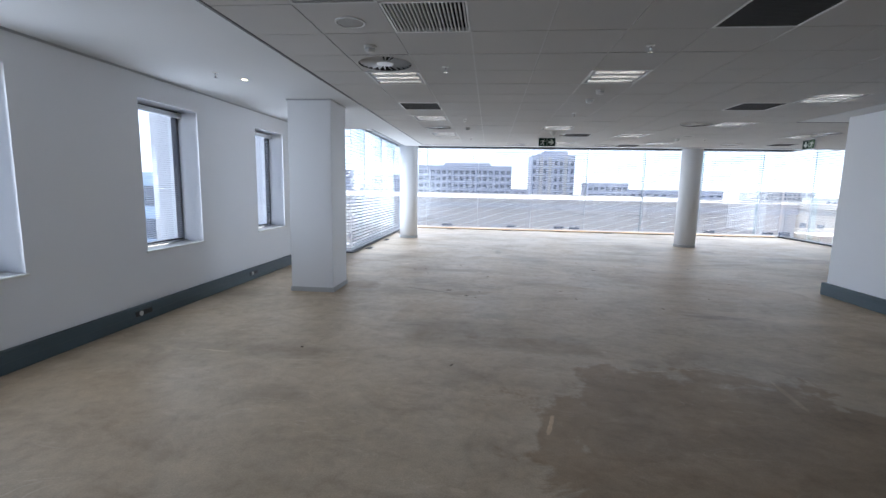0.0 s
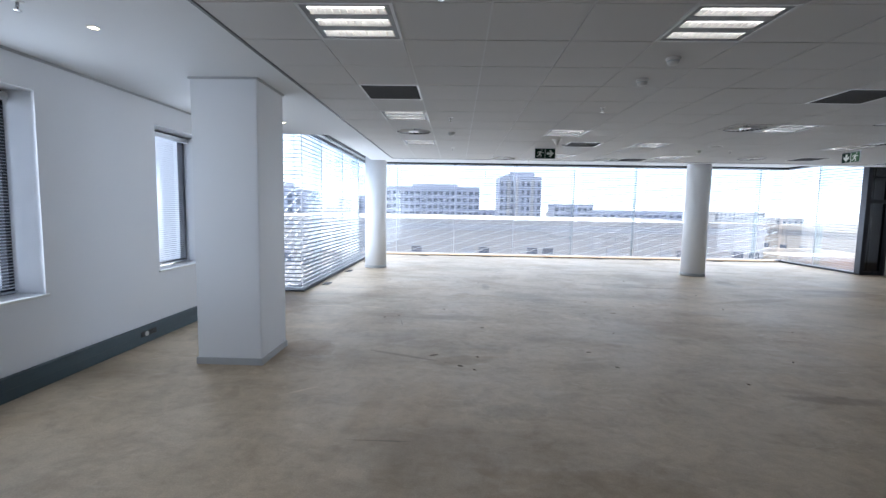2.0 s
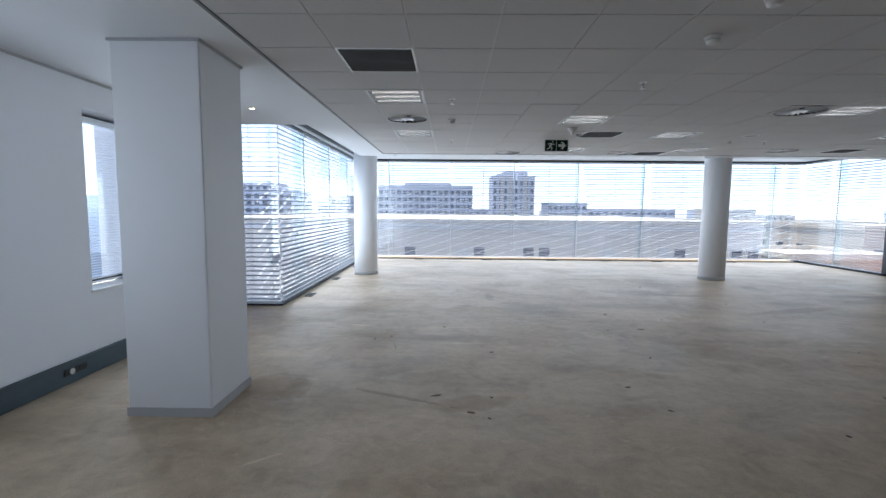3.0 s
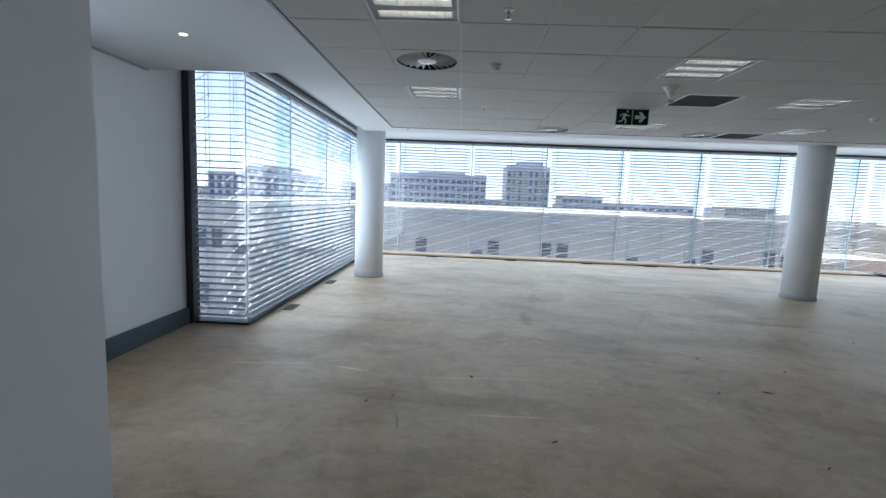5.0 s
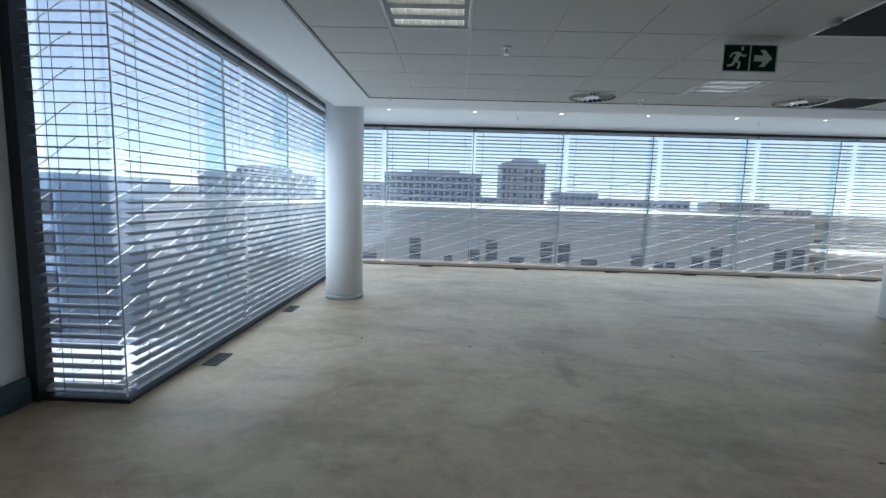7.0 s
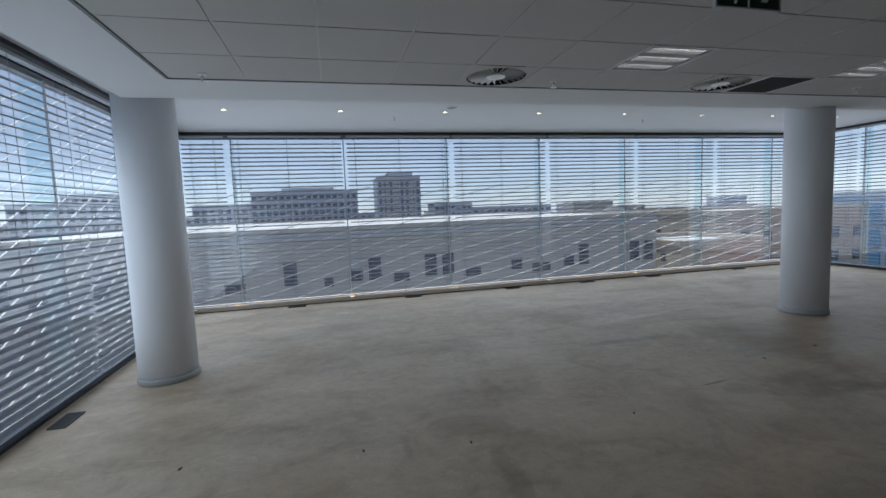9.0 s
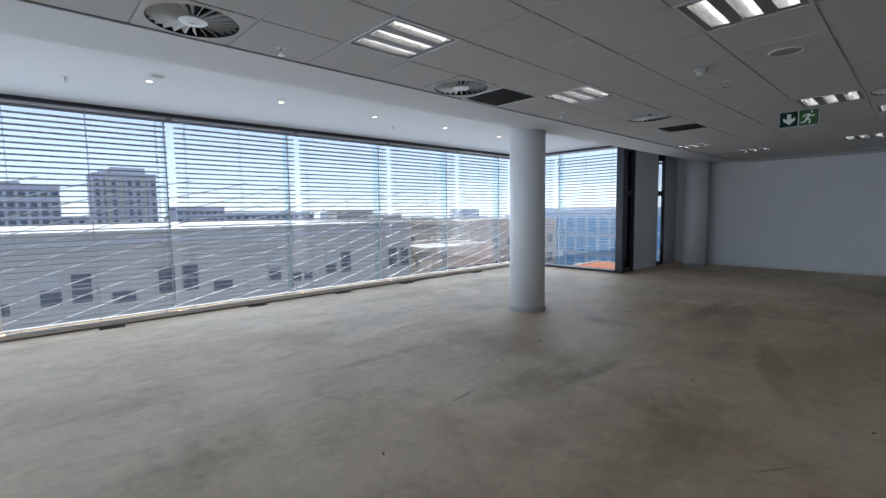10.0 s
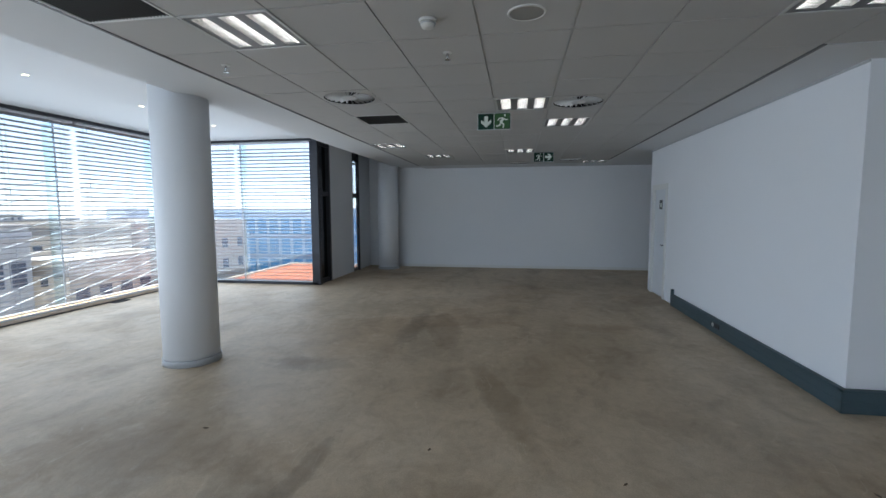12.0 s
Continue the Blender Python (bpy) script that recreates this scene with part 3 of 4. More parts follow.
structure("frame_post_west", boxes((WX - 0.1, WX + 0.09, WY1, WY1 + 0.14, 0, HIGH)), ALU, "dark upright frame at the end of the wall", "frame")
structure("head_trim", boxes((WX, GX + 0.08, 10.68, 10.82, HIGH - 0.05, HIGH), (GX - 0.05, GX + 0.10, 10.82, 18.05, HIGH - 0.045, HIGH), (RX - 0.1, RX + 0.05, RY, 18.05, HIGH - 0.045, HIGH)), ALU, "dark recess trim above the blinds", "trim")

# narrow dark windows beside the east corner
nw = root("window_5", pose(RX, RY, 0), "narrow dark-framed window with a transom", "window", kind="structure")
part("window_frame", boxes((-0.06, 0.06, -0.04, 0.14, 0, HIGH), (0.56, 0.64, -0.03, 0.14, 0, HIGH), (0.06, 0.56, 0.0, 0.1, 0, 0.1), (0.06, 0.56, 0.0, 0.1, HIGH - 0.12, HIGH), (0.06, 0.56, 0.0, 0.1, 2.02, 2.12)), ALU, nw)
for z in ((0.1, 2.02), (2.12, HIGH - 0.12)):
    part("pane", boxes((0.06, 0.56, 0.05, 0.056, *z)), DARKGLASS, nw)
part("back_panel", boxes((0.06, 0.60, 0.10, 0.13, 0.1, HIGH - 0.12)), BLUEGREY, nw, "grey-blue panel behind the glass")
nw = root("window_6", pose(13.1, RY, 0), "slit window with dark frame and a transom", "window", kind="structure")
part("window_frame", boxes((0.34, 0.42, -0.04, 0.03, 0, HIGH), (0, 0.03, 0.0, 0.03, 0, HIGH), (0.03, 0.34, 0.0, 0.03, 0, 0.1), (0.03, 0.34, 0.0, 0.03, 3.0, HIGH), (0.03, 0.34, -0.02, 0.03, 2.02, 2.14)), ALU, nw)
p = part("pane", boxes((0.03, 0.34, 0.012, 0.018, 0.1, 3.0)), GLASS, nw)
p.visible_shadow = False

# pale slanting lines over the glass, modelled as cables outside it
def cable_screen(m, length, slope, gap, sag, waves, label, top=3.37, radius=0.007):
    c = root("cable_screen", m, label, "cable screen", "facade cables")
    lo = -0.3
    for k in range(int((top - lo + slope * length) / gap)):
        z_at = lo - slope * length + gap * (k + 0.5)
        pts = []
        for i in range(int(length / 0.12) + 1):
            u = i * 0.12
            z = z_at + slope * u + sag * math.sin(2 * math.pi * u / waves + 0.15 * k)
            if lo < z < top:
                pts.append(Vector((u, 0.02 * math.sin(u + k), z)))
        if len(pts) < 4:
            continue
        bm, rings = bmesh.new(), []
        for p in pts:
            rings.append([bm.verts.new(p + Vector((0, radius * math.cos(a), radius * math.sin(a)))) for a in (0.5, 2.6, 4.7)])
        for a, b in zip(rings, rings[1:]):
            for i in range(3):
                bm.faces.new((a[i], a[(i + 1) % 3], b[(i + 1) % 3], b[i]))
        part("cable", bm, CABLE, c)


cable_label = "slanting pale lines outside the glass wall, modelled as cables"
cable_screen(pose(-3.9, 19.02, 0), 15.3, 0.27, 0.25, 0.05, 5.5, cable_label, 2.3, 0.011)
cable_screen(pose(-4.12, 11.3, 0, 0, 0, 90), 7.6, 0.45, 0.28, 0.06, 6.0, cable_label)
cable_screen(pose(-5.3, 11.25, 0), 1.15, 0.45, 0.28, 0.05, 1.1, "short slack pale lines outside the glass return, modelled as cables")

# punched windows
for k, (a, b) in enumerate(W2):
    w = root("window_%d" % (7 + k), pose(WX, a, 0), "deep punched window with a pale sill", "window", kind="structure")
    wd = b - a
    part("window_frame", boxes((-0.36, -0.29, 0, 0.05, Z0, Z1), (-0.36, -0.29, wd - 0.05, wd, Z0, Z1), (-0.36, -0.29, 0.05, wd - 0.05, Z1 - 0.07, Z1), (-0.36, -0.29, 0.05, wd - 0.05, Z0, Z0 + 0.05)), ALU, w)
    part("window_sill", soft_box((-0.28, 0.025, -0.02, wd + 0.02, Z0 - 0.018, Z0 + 0.006), 0.003), ENAMEL, w)
    p = part("pane", boxes((-0.33, -0.324, 0.05, wd - 0.05, Z0 + 0.05, Z1 - 0.07)), GLASS, w)
    p.visible_shadow = False
    f = root("facade_fin", pose(WX - T, b + 0.02, 0), "pale panel-clad fin outside the window", "facade fin", "facade fins")
    part("fin", soft_box((-0.30, 0, 0, 0.25, -1.0, 4.0), 0.01), FINMAT, f)


# ---------------------------------------------------------------- ceiling fittings
def troffer():
    t = root("ceiling_light", pose(*LIGHTS[0], CEIL), "square recessed louvre light with three faintly lit tubes", "ceiling light", "louvre lights")
    part("frame", ring_frame(-0.298, 0.298, -0.298, 0.298, -0.004, 0.012, 0.020), TBAR, t)
    part("housing", boxes((-0.28, 0.28, -0.28, 0.28, 0.085, 0.09), (-0.28, 0.28, -0.28, -0.276, 0.0, 0.085), (-0.28, 0.28, 0.276, 0.28, 0.0, 0.085), (-0.28, -0.276, -0.276, 0.276, 0.0, 0.085), (0.276, 0.28, -0.276, 0.276, 0.0, 0.085)), MIRROR, t)
    for y in (-0.185, 0.0, 0.185):
        tube = lathe([(0.013, -0.265), (0.013, 0.265)], 12)
        o = part("tube", tube, TUBEMAT, t, "pale faintly lit fluorescent tube", smooth=True)
        o.matrix_local = pose(0, y, 0.06, 0, 90, 0)
        bm = bmesh.new()
        for k in range(11):
            x = -0.24 + 0.048 * k
            box(bm, x - 0.002, x + 0.002, y - 0.052, y + 0.052, 0.004, 0.040)
        part("louvre", bm, MIRROR, t, "bright aluminium cross blades")["kind"] = "stuff"
    for y0, y1 in ((-0.276, -0.240), (-0.130, -0.055), (0.055, 0.130), (0.240, 0.276)):
        bm = boxes((-0.276, 0.276, y0, y1, 0.0, 0.05))
        bmesh.ops.bevel(bm, geom=[e for e in bm.edges if abs(e.verts[0].co.x - e.verts[1].co.x) > 0.3 and e.verts[0].co.z > 0.02], offset=0.02, segments=2, affect='EDGES')
        part("divider", bm, REFLECTOR, t)
    for x in (-0.262, 0.262):
        part("lamp_cap", boxes((x - 0.014, x + 0.014, -0.276, 0.276, 0.001, 0.05)), REFLECTOR, t)
    return t


def swirl():
    t = root("swirl_diffuser", pose(*SWIRLS[0], CEIL), "round swirl air diffuser with radial blades in a white plate", "air diffuser", "swirl diffusers")
    bm = bmesh.new()
    n, o = 48, []
    sqr = []
    for k in range(n):
        a = 2 * math.pi * k / n
        c, s = math.cos(a), math.sin(a)
        f = 0.296 / max(abs(c), abs(s))
        sqr.append(bm.verts.new((c * f, s * f, 0.0)))
        o.append(bm.verts.new((c * 0.262, s * 0.262, -0.004)))
    for k in range(n):
        bm.faces.new((sqr[k], o[k], o[(k + 1) % n], sqr[(k + 1) % n]))
    part("plate", bm, TILE, t)
    part("well", lathe([(0.264, -0.004), (0.264, 0.05), (0.01, 0.06)], 40, False), BLACK, t, "dark throat")
    part("hub", lathe([(0.075, 0.012), (0.085, 0.0), (0.08, -0.006), (0.03, -0.009), (0.028, -0.004)], 32), ENAMEL, t, smooth=True)
    blade = bmesh.new()
    v = [blade.verts.new(c) for c in ((0.08, -0.004, -0.002), (0.255, -0.013, -0.002), (0.255, 0.010, 0.030), (0.08, 0.003, 0.016), (0.08, -0.005, 0.0), (0.255, -0.015, 0.0), (0.255, 0.008, 0.032), (0.08, 0.002, 0.018))]
    for q in ((3, 2, 1, 0), (4, 5, 6, 7), (0, 1, 5, 4), (1, 2, 6, 5), (2, 3, 7, 6), (3, 0, 4, 7)):
        blade.faces.new([v[i] for i in q])
    me = mesh_of("blade", blade, ENAMEL)
    for k in range(24):
        b = new("blade", me)
        b.parent = t
        b.matrix_local = pose(0, 0, 0, 0, 0, 15 * k)
    return t


def vent(name, at, label, n, mat, along_y):
    t = root(name, pose(*at, CEIL), label, "ceiling vent", "return vents")
    part("frame", ring_frame(-0.297, 0.297, -0.297, 0.297, -0.003, 0.012, 0.014), ENAMEL, t)
    part("backing", boxes((-0.29, 0.29, -0.29, 0.29, 0.07, 0.075)), BLACK, t)
    me = mesh_of("slat", boxes((-0.0022 if n > 20 else -0.0055, 0.0022 if n > 20 else 0.0055, -0.283, 0.283, 0.0, 0.02)), mat)
    for k in range(n):
        u = -0.283 + 0.566 * (k + 0.5) / n
        s = new("slat", me)
        s.parent = t
        s.matrix_local = pose(u, 0, 0) if along_y else pose(0, u, 0, 0, 0, 90)
    return t


def repeat(first, places, z):
    for x, y in places[1:]:
        copy_thing(first, pose(x, y, z))


repeat(troffer(), LIGHTS, CEIL)
repeat(swirl(), SWIRLS, CEIL)
repeat(vent("ceiling_vent", VENTS[0], "square dark egg-crate return vent set in the tiles", 24, VENT, False), VENTS, CEIL)
vent("ceiling_grille", GRILLE, "square slotted grille with pale bars over dark gaps", 20, VENTPALE, True)


def detector(x, y):
    t = root("smoke_detector", pose(x, y, CEIL), "small white domed smoke detector", "smoke detector", "smoke detectors")
    part("base", lathe([(0.055, 0.0), (0.055, -0.014), (0.05, -0.018)], 28), PLASTIC, t, smooth=True)
    part("dome", lathe([(0.045, -0.018), (0.045, -0.034), (0.038, -0.05), (0.02, -0.056)], 28), PLASTIC, t, smooth=True)
    part("slot_ring", lathe([(0.0455, -0.024), (0.0465, -0.026), (0.0465, -0.030), (0.0455, -0.032)], 28, False), GREYTRIM, t)


for x, y in ((-1.2, 3.98), (1.2, 5.8), (1.2, 6.4), (-0.6, 9.4), (4.2, 11.15)):
    detector(x, y)
cone = root("cone_sensor", pose(1.2, 9.98, CEIL), "cone-shaped white ceiling sensor", "sensor")
part("cone", lathe([(0.075, 0), (0.06, -0.02), (0.03, -0.07), (0.024, -0.10), (0.012, -0.105)], 28), PLASTIC, cone, smooth=True)
part("collar", lathe([(0.085, 0), (0.085, -0.008), (0.075, -0.010)], 28), PLASTIC, cone)
lens = root("ceiling_sensor", pose(1.45, 10.55, CEIL), "small dark round ceiling sensor", "sensor")
part("disc", lathe([(0.04, 0), (0.04, -0.02), (0.025, -0.032)], 24), GREYMESH, lens, smooth=True)


def sprinkler(x, y, z=CEIL):
    t = root("sprinkler_head", pose(x, y, z), "chrome pendent sprinkler head under a round rosette", "sprinkler", "sprinkler heads")
    part("rosette", lathe([(0.035, 0), (0.033, -0.006), (0.012, -0.010)], 20), ENAMEL, t, smooth=True)
    part("stem", lathe([(0.009, -0.008), (0.009, -0.035), (0.005, -0.04), (0.005, -0.055)], 12), CHROME, t, smooth=True)
    part("deflector", lathe([(0.02, -0.055), (0.022, -0.057), (0.006, -0.060)], 16), CHROME, t)


for p in ((-0.6, 4.68), (1.2, 4.05), (-0.6, 8.22), (1.2, 7.53), (-0.6, 11.22), (4.8, 11.12), (4.78, 12.93), (1.2, 13.03), (-1.82, 13.12), (-3.2, 4.85)):
    sprinkler(*p)
for p in ((0.2, 16.6), (4.9, 16.6)):
    sprinkler(*p, HIGH)


def speaker(x, y, z=CEIL, r=0.115):
    t = root("ceiling_speaker", pose(x, y, z), "round flush ceiling loudspeaker with grey mesh", "loudspeaker", "ceiling speakers")
    part("rim", lathe([(r, 0), (r, -0.006), (r - 0.012, -0.010), (r - 0.014, -0.005)], 36, False), ENAMEL, t, smooth=True)
    part("mesh_grille", lathe([(r - 0.013, -0.006), (r * 0.5, -0.009), (0.01, -0.010)], 36), GREYMESH, t)


speaker(-1.2, 3.4)
speaker(4.2, 10.55)
speaker(0.98, 15.87, HIGH, 0.09)


def downlight(x, y, z):
    t = root("downlight", pose(x, y, z), "small round recessed downlight, switched on", "downlight", "downlights")
    part("trim_ring", lathe([(0.046, 0.0), (0.046, -0.004), (0.034, -0.005), (0.030, 0.0)], 24, False), ENAMEL, t, smooth=True)
    part("lamp", lathe([(0.031, -0.001), (0.02, -0.003), (0.005, -0.0035)], 20), DOWNMAT, t, "warm glowing lamp")


for y in (0.5, 2.93, 5.36, 8.95):
    downlight(-3.14, y, SOFF)
for k in range(8):
    downlight(-2.3 + 1.63 * k, 16.2, HIGH)


# ---------------------------------------------------------------- exit signs
def running_man():
    """A walking-out pictogram as plain strokes in the xz plane."""
    bm = bmesh.new()

    def stroke(x0, z0, x1, z1, w):
        a, b = Vector((x0, 0, z0)), Vector((x1, 0, z1))
        s = (b - a).normalized().cross(Vector((0, 1, 0))) * w / 2
        lo = [bm.verts.new(p) for p in (a - s, b - s, b + s, a + s)]
        hi = [bm.verts.new(p.co + Vector((0, -0.002, 0))) for p in lo]
        bm.faces.new(hi)
        for k in range(4):
            bm.faces.new((lo[k], lo[(k + 1) % 4], hi[(k + 1) % 4], hi[k]))
    for s in ((0.012, 0.035, -0.012, -0.012, 0.026), (-0.012, -0.01, 0.018, -0.028, 0.014), (0.018, -0.028, 0.008, -0.062, 0.012), (-0.012, -0.012, -0.024, -0.04, 0.014),
              (-0.024, -0.04, -0.055, -0.045, 0.012), (0.01, 0.03, 0.038, 0.012, 0.010), (0.038, 0.012, 0.052, 0.022, 0.009), (0.008, 0.034, -0.03, 0.03, 0.010), (-0.03, 0.03, -0.042, 0.006, 0.009), (0.020, 0.058, 0.032, 0.058, 0.022)):
        stroke(*s)
    return bm


def arrow():
    bm = bmesh.new()
    pts = [(-0.05, -0.016), (0.005, -0.016), (-0.018, -0.045), (0.012, -0.045), (0.055, 0), (0.012, 0.045), (-0.018, 0.045), (0.005, 0.016), (-0.05, 0.016)]
    lo = [bm.verts.new((x, 0, z)) for x, z in pts]
    hi = [bm.verts.new((x, -0.002, z)) for x, z in pts]
    bm.faces.new(hi)
    for k in range(len(pts)):
        bm.faces.new((lo[k], lo[(k + 1) % len(pts)], hi[(k + 1) % len(pts)], hi[k]))
    return bm


def exit_sign(m, man_left, down, lit, label):
    t = root("exit_sign", m, label, "exit sign", "exit signs")
    part("frame", ring_frame(-0.2, 0.2, -0.1, 0.1, 0, 0.02, 0.008), GREYTRIM, t).matrix_local = pose(0, 0.01, 0, 90)
    panel = part("panel", boxes((-0.192, 0.192, -0.006, 0.006, -0.092, 0.092)), SIGNGREEN, t)
    xm = -0.095 if man_left else 0.095
    # The lit look is painted as brighter green; the field emits nothing.
    if lit:
        part("lit_field", boxes((xm - 0.088, xm + 0.088, -0.009, -0.006, -0.085, 0.085)), SIGNLIT, t, "brighter green field")
    part("divider", boxes((-0.004, 0.004, -0.010, -0.006, -0.09, 0.09)), SIGNWHITE, t)
    part("figure", running_man(), SIGNWHITE, panel, "white running figure").matrix_local = pose(xm, -0.010, -0.003) @ Matrix.Diagonal((1.25, 1, 1.2, 1))
    part("arrow", arrow(), SIGNWHITE, panel, "white arrow").matrix_local = pose(-xm, -0.007, 0, 0, 90 if down else 0, 0) @ Matrix.Diagonal((1.25, 1, 1.35, 1))
    for x in (-0.15, 0.15):
        part("hanger", boxes((x - 0.003, x + 0.003, -0.003, 0.003, 0.1, 0.13)), CHROME, t)


exit_sign(pose(1.20, 11.0, CEIL - 0.115), True, False, False, "dark green exit sign with running figure and arrow")
exit_sign(pose(6.9, 10.88, CEIL - 0.125, 0, 0, -90), False, True, True, "green exit sign with down arrow and running figure")
exit_sign(pose(10.86, 10.08, CEIL - 0.125, 0, 0, -90), True, False, False, "dark green exit sign with running figure and arrow")


# ---------------------------------------------------------------- floor outlet boxes and debris
def floor_box(x, y, turn):
    t = root("floor_outlet", pose(x, y, 0, 0, 0, turn), "small dark floor grille near the glass", "floor grille", "floor grilles")
    part("frame", ring_frame(-0.16, 0.16, -0.07, 0.07, 0, 0.012, 0.012), ALU, t)
    part("plate", boxes((-0.148, 0.148, -0.058, 0.058, 0.0, 0.007)), BLACK, t)
    me = mesh_of("slat", boxes((-0.148, 0.148, -0.003, 0.003, 0.007, 0.010)), VENT)
    for k in range(6):
        s = new("slat", me)
        s.parent = t
        s.matrix_local = pose(0, -0.045 + 0.018 * k, 0)


for x in (-1.63, 0.6, 2.74, 4.5, 6.2, 8.6):
    floor_box(x, 17.93, 0)
for y in (11.62, 13.62, 15.9):
    floor_box(-3.27, y, 90)
rng = random.Random(5)
for k in range(26):
    x, y = rng.uniform(-2.4, 4.5), rng.uniform(1.0, 13.5)
    bm = bmesh.new()
    bmesh.ops.create_icosphere(bm, subdivisions=1, radius=0.012)
    for v in bm.verts:
        v.co = Vector((v.co.x * rng.uniform(0.8, 2.6), v.co.y * rng.uniform(0.5, 1.1), max(0.0, v.co.z * 0.5 + 0.003)))
    o = part("debris", bm, DEBRIS)
    o.matrix_world = pose(x, y, 0, 0, 0, rng.uniform(0, 180))
    tagged(o, "tiny dark crumb of debris on the screed", "debris", "floor debris")
for x, y, a, ln, wd in ((-0.72, 7.05, 20, 0.05, 0.014), (-0.42, 6.72, -15, 0.035, 0.016), (-0.1, 8.3, 30, 0.03, 0.01), (1.1, 7.3, 10, 0.03, 0.01), (2.1, 9.4, -20, 0.05, 0.012)):
    bm = bmesh.new()
    bmesh.ops.create_icosphere(bm, subdivisions=2, radius=1.0)
    for v in bm.verts:
        j = 1 + 0.35 * noise.noise(v.co * 1.7 + Vector((x, y, 0)))
        v.co = Vector((v.co.x * ln * j, v.co.y * wd * j, max(0.0, v.co.z * 0.007)))
    o = part("screed_chip", bm, DEBRIS)
    o.matrix_world = pose(x, y, 0, 0, 0, a)
    tagged(o, "flat dark chip of loosened screed on the floor", "debris", "floor debris")


# ---------------------------------------------------------------- outside
ground = structure("ground", boxes((-1800, 1800, -400, 2400, -31, -30)), CITY, "city ground far below, haze put into its pale colour", "ground")


def building(name, x0, x1, y0, y1, z1, wall, label, rows=0, cols=0, win=(1.2, 1.6), pane=WINDARK, z0=-30, top=None, first=None, step=3.4, roof=ROOFLIGHT, side=False, parapet=0.5):
    b = root(name, pose(x0, y0, 0), label, "building")
    w, dpt = x1 - x0, y1 - y0
    part("wall", boxes((0, w, 0, dpt, z0, z1)), wall, b)
    part("roof", boxes((0.4, w - 0.4, 0.4, dpt - 0.4, z1, z1 + 0.05)), roof, b)
    if parapet:
        part("parapet", ring_frame(-0.1, w + 0.1, -0.1, dpt + 0.1, z1 + 0.003, z1 + parapet, 0.4), wall, b)
    first = z1 - 1.0 if first is None else first
    if rows and cols:
        me = mesh_of("window", boxes((-win[0] / 2, win[0] / 2, -0.06, 0.1, -win[1], 0)), pane)
        for r in range(rows):
            for c in range(cols):
                o = new("window", me)
                o.parent = b
                o.matrix_local = pose((c + 0.5) * w / cols, -0.0, first - r * step)
        if side:
            n = max(1, int(dpt / (w / cols)))
            for sx in (0, w):
                for r in range(rows):
                    for c in range(n):
                        o = new("window", me)
                        o.parent = b
                        o.matrix_local = pose(sx, (c + 0.5) * dpt / n, first - r * step, 0, 0, 90)
    return b


# long concrete block across the street
opp = building("concrete_block", -28, 29, 46, 88, 0.45, CONC, "long pale concrete block with a flat light roof", parapet=0.22)
joint = mesh_of("joint", boxes((-0.04, 0.04, -0.03, 0.05, -26, 0.0)), GREYTRIM)
win_a = mesh_of("window", boxes((-0.5, 0.5, -0.08, 0.1, -1.8, 0)), WINDARK)
win_b = mesh_of("window", boxes((-0.35, 0.35, -0.08, 0.1, -0.7, 0)), WINDARK)
for k in range(26):
    o = new("joint", joint)
    o.parent = opp
    o.matrix_local = pose(1.1 + 2.2 * k, 0, 0.2)
frame_a = mesh_of("window_frame", boxes((-0.56, -0.5, -0.10, 0, -1.86, 0.06), (0.5, 0.56, -0.10, 0, -1.86, 0.06), (-0.5, 0.5, -0.10, 0, 0, 0.06), (-0.5, 0.5, -0.10, 0, -1.86, -1.8), (-0.5, 0.5, -0.10, -0.08, -0.92, -0.86)), ROOFLIGHT)
blind_a = mesh_of("window_shade", boxes((-0.49, 0.49, -0.095, -0.082, -0.8, 0)), ROOFLIGHT)
wrng = random.Random(11)
for k in range(9):
    for r in range(3):
        x, z = 3.2 + 6.4 * k + wrng.uniform(-0.6, 0.6), -2.0 - 5.2 * r
        for dx, me in ((0, win_a), (1.5, win_a), (-2.2, win_b), (3.4, win_b)):
            if wrng.random() < 0.15:
                continue
            o = new("window", me)
            o.parent = opp
            o.matrix_local = pose(x + dx, 0, z - (1.4 if me is win_b else 0))
            if me is win_a:
                new("window_frame", frame_a).parent = o
                if wrng.random() < 0.35:
                    new("window_shade", blind_a).parent = o
cornice = part("cornice", boxes((0, 57, -0.25, -0.004, -0.35, 0.2)), ROOFLIGHT, opp, "pale cornice strip")
# skyline
building("slab_block", -28, 8, 176, 190, 9.6, BLUEGREY, "broad grey-blue office slab on the skyline", 6, 16, (1.5, 1.5), first=8.4, step=2.6)
building("slab_block", -45, -28, 170, 186, 5.5, BLUEGREY, "lower grey-blue block on the skyline", 5, 7, (1.5, 1.5), first=4.4, step=2.6)
building("roof_plant_block", -18, 0, 178, 188, 11.2, BLUEGREY, "roof plant storey on the skyline slab", z0=9.6, parapet=0)
tower = building("tower_block", 15.5, 31.5, 176, 192, 13.8, BLUEGREY, "grey-blue tower on the skyline", 6, 8, (1.0, 1.8), first=12.4, step=3.0)
for x in (3.0, 6.2, 12.0):
    part("vertical_band", boxes((x, x + 1.1, -0.5, -0.07, -30, 13.6)), CONC, tower, "pale concrete vertical band")
for x, z in ((2.0, 14.3), (4.5, 15.0)):
    part("roof_plant", boxes((x, x + 2.2, 3, 8, 13.85, z + 0.8)), BLUEGREY, tower)
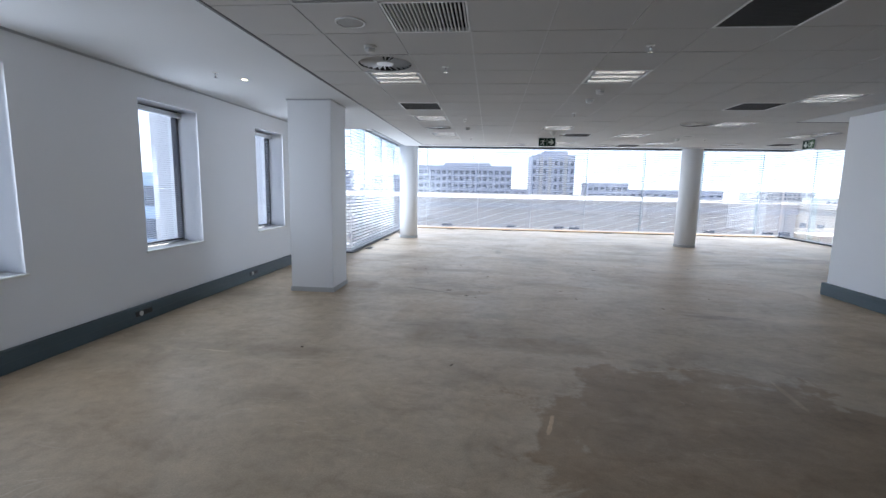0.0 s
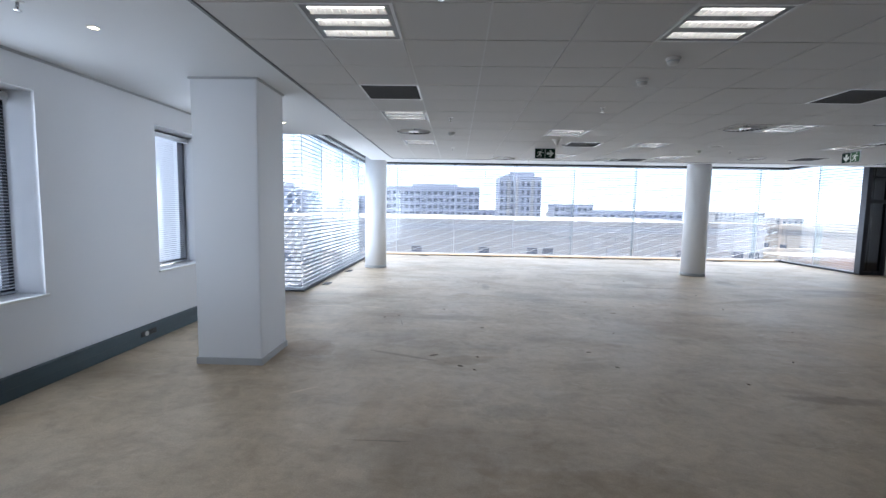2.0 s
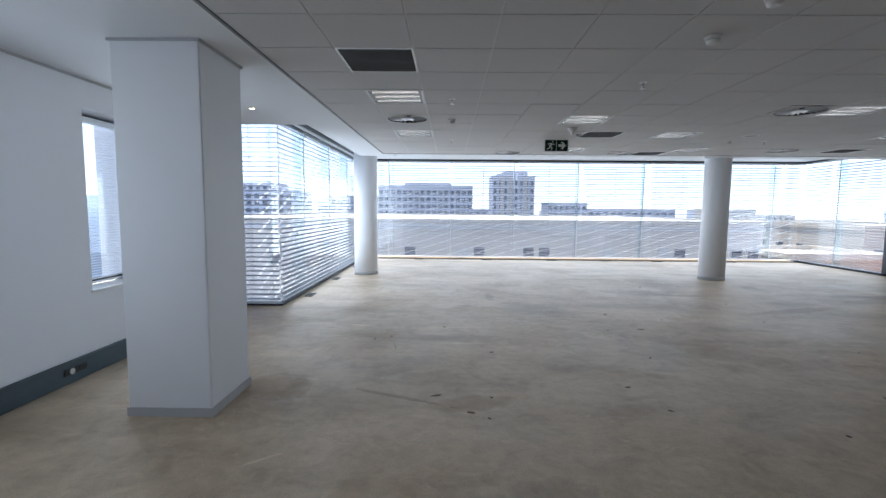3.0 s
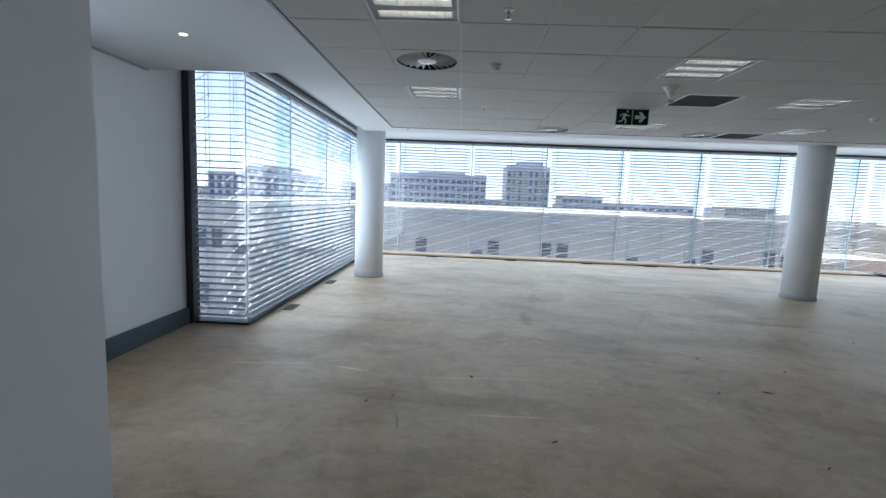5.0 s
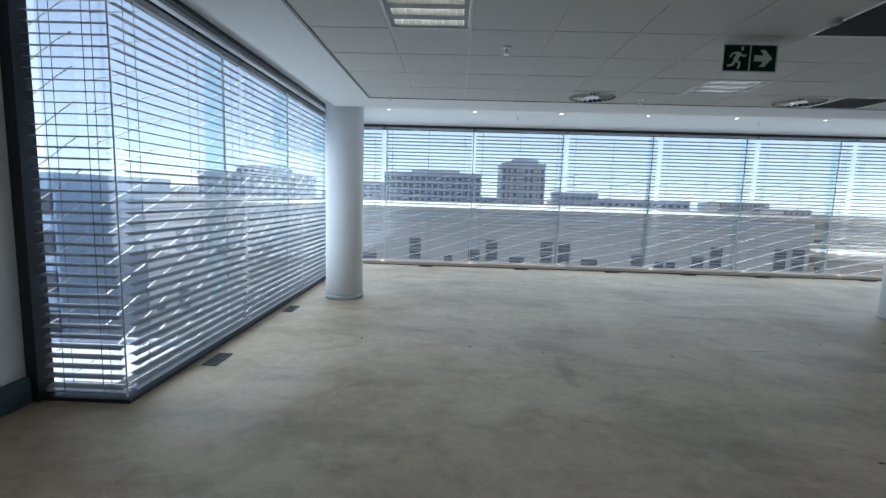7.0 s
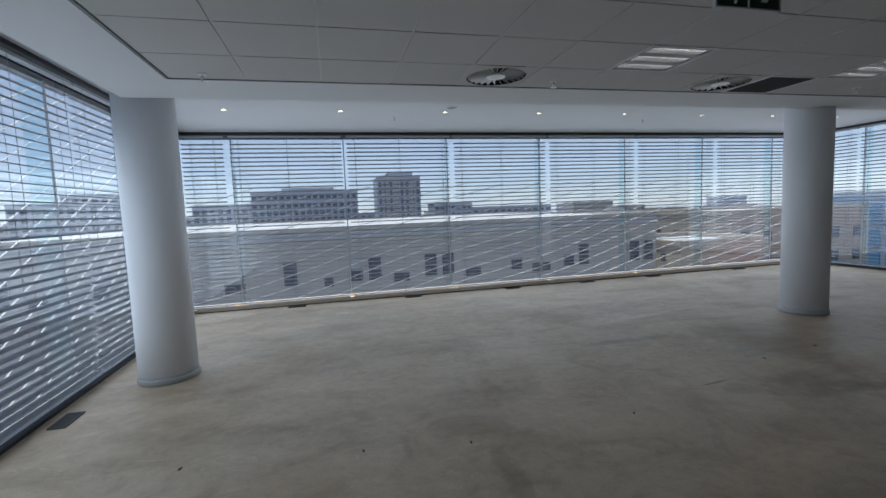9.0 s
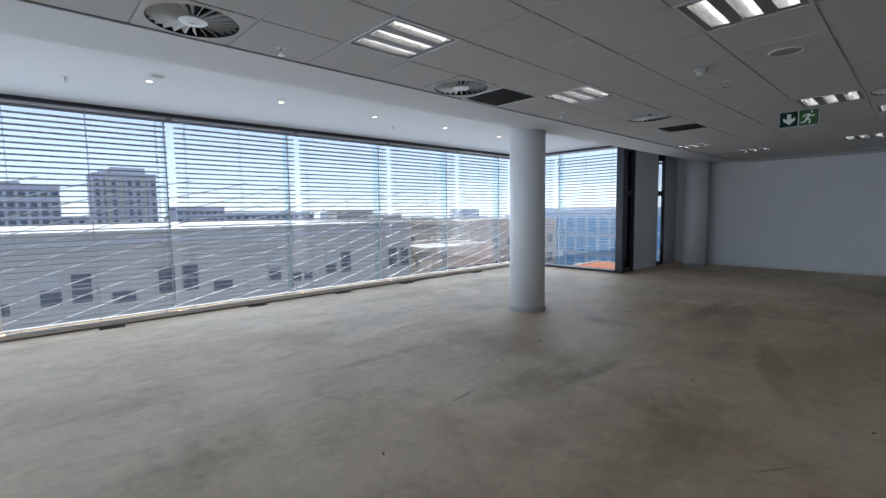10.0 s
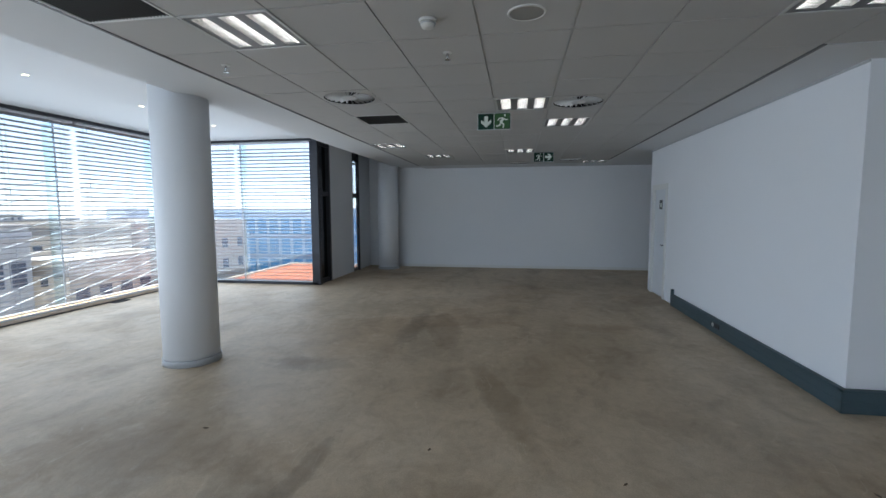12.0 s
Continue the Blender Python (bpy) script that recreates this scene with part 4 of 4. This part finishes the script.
building("skyline_tower", 20.0, 29, 178, 190, 16.2, BLUEGREY, "stepped crown of the skyline tower", z0=13.8, parapet=0)
building("low_block", 37, 52, 178, 190, 3.8, BLUEGREY, "low grey-blue block on the skyline", 2, 7, (1.4, 1.2), first=2.8, step=2.6)
building("long_low_block", 50, 92, 190, 200, 1.6, BLUEGREY, "long low building on the skyline", 1, 14, (1.8, 1.0))
building("office_block", -94, -58, 168, 190, 7.5, BLUEGREY, "grey-blue office block on the skyline", 6, 12, (1.8, 1.6), first=6.4, step=2.6)
building("office_block", -82, -66, 172, 186, 10.2, BLUEGREY, "upper storeys of a grey-blue office block", 1, 6, (1.6, 1.4), z0=7.5)
building("glass_block", -52, -36, 46, 62, 2.2, BLUEGLASS, "blue glass office block beside the street", 7, 8, (1.5, 2.2), first=1.2, step=3.6)
building("podium_block", -44, -16, 26, 42, -11, BLUEGREY, "low podium with a grey flat roof", 4, 12, (1.4, 1.8), first=-12.5, roof=BLUEGREY)
building("cream_building", 42, 62, 50, 70, -0.2, CREAM, "cream rendered building with square windows", 6, 6, (1.1, 1.3), first=-2.2, step=2.8, side=True)
building("white_house", 30, 40, 44, 54, -2.6, CREAM, "pale building with an overhanging flat roof", 4, 5, (1.1, 1.3), first=-4.4, step=3.0)
building("blue_tower", 68, 92, 40, 62, 1.2, BLUEGLASS, "blue glass tower seen past the corner", 9, 12, (1.4, 2.4), SKYPANE, first=0.2, step=3.2, side=True)
building("terracotta_house", 34, 64, 18, 44, -6.5, CREAM, "low cream building with terracotta roof", 3, 10, (1.0, 1.3), roof=TERRA, parapet=0.2)
building("pale_slab", 110, 150, 60, 90, 1.5, CONC, "distant pale slab", 4, 14, (1.4, 1.4), side=True)
for k in range(46):
    x, y = rng.uniform(-330, 330), rng.uniform(210, 420)
    w, h = rng.uniform(14, 40), rng.uniform(-6, 3.0)
    building("far_block", x, x + w, y, y + 18, h, (BLUEGREY, CONC, CONC)[k % 3], "distant city block, haze only in its colour", 2, int(w / 3), (1.4, 1.4), step=3.2)
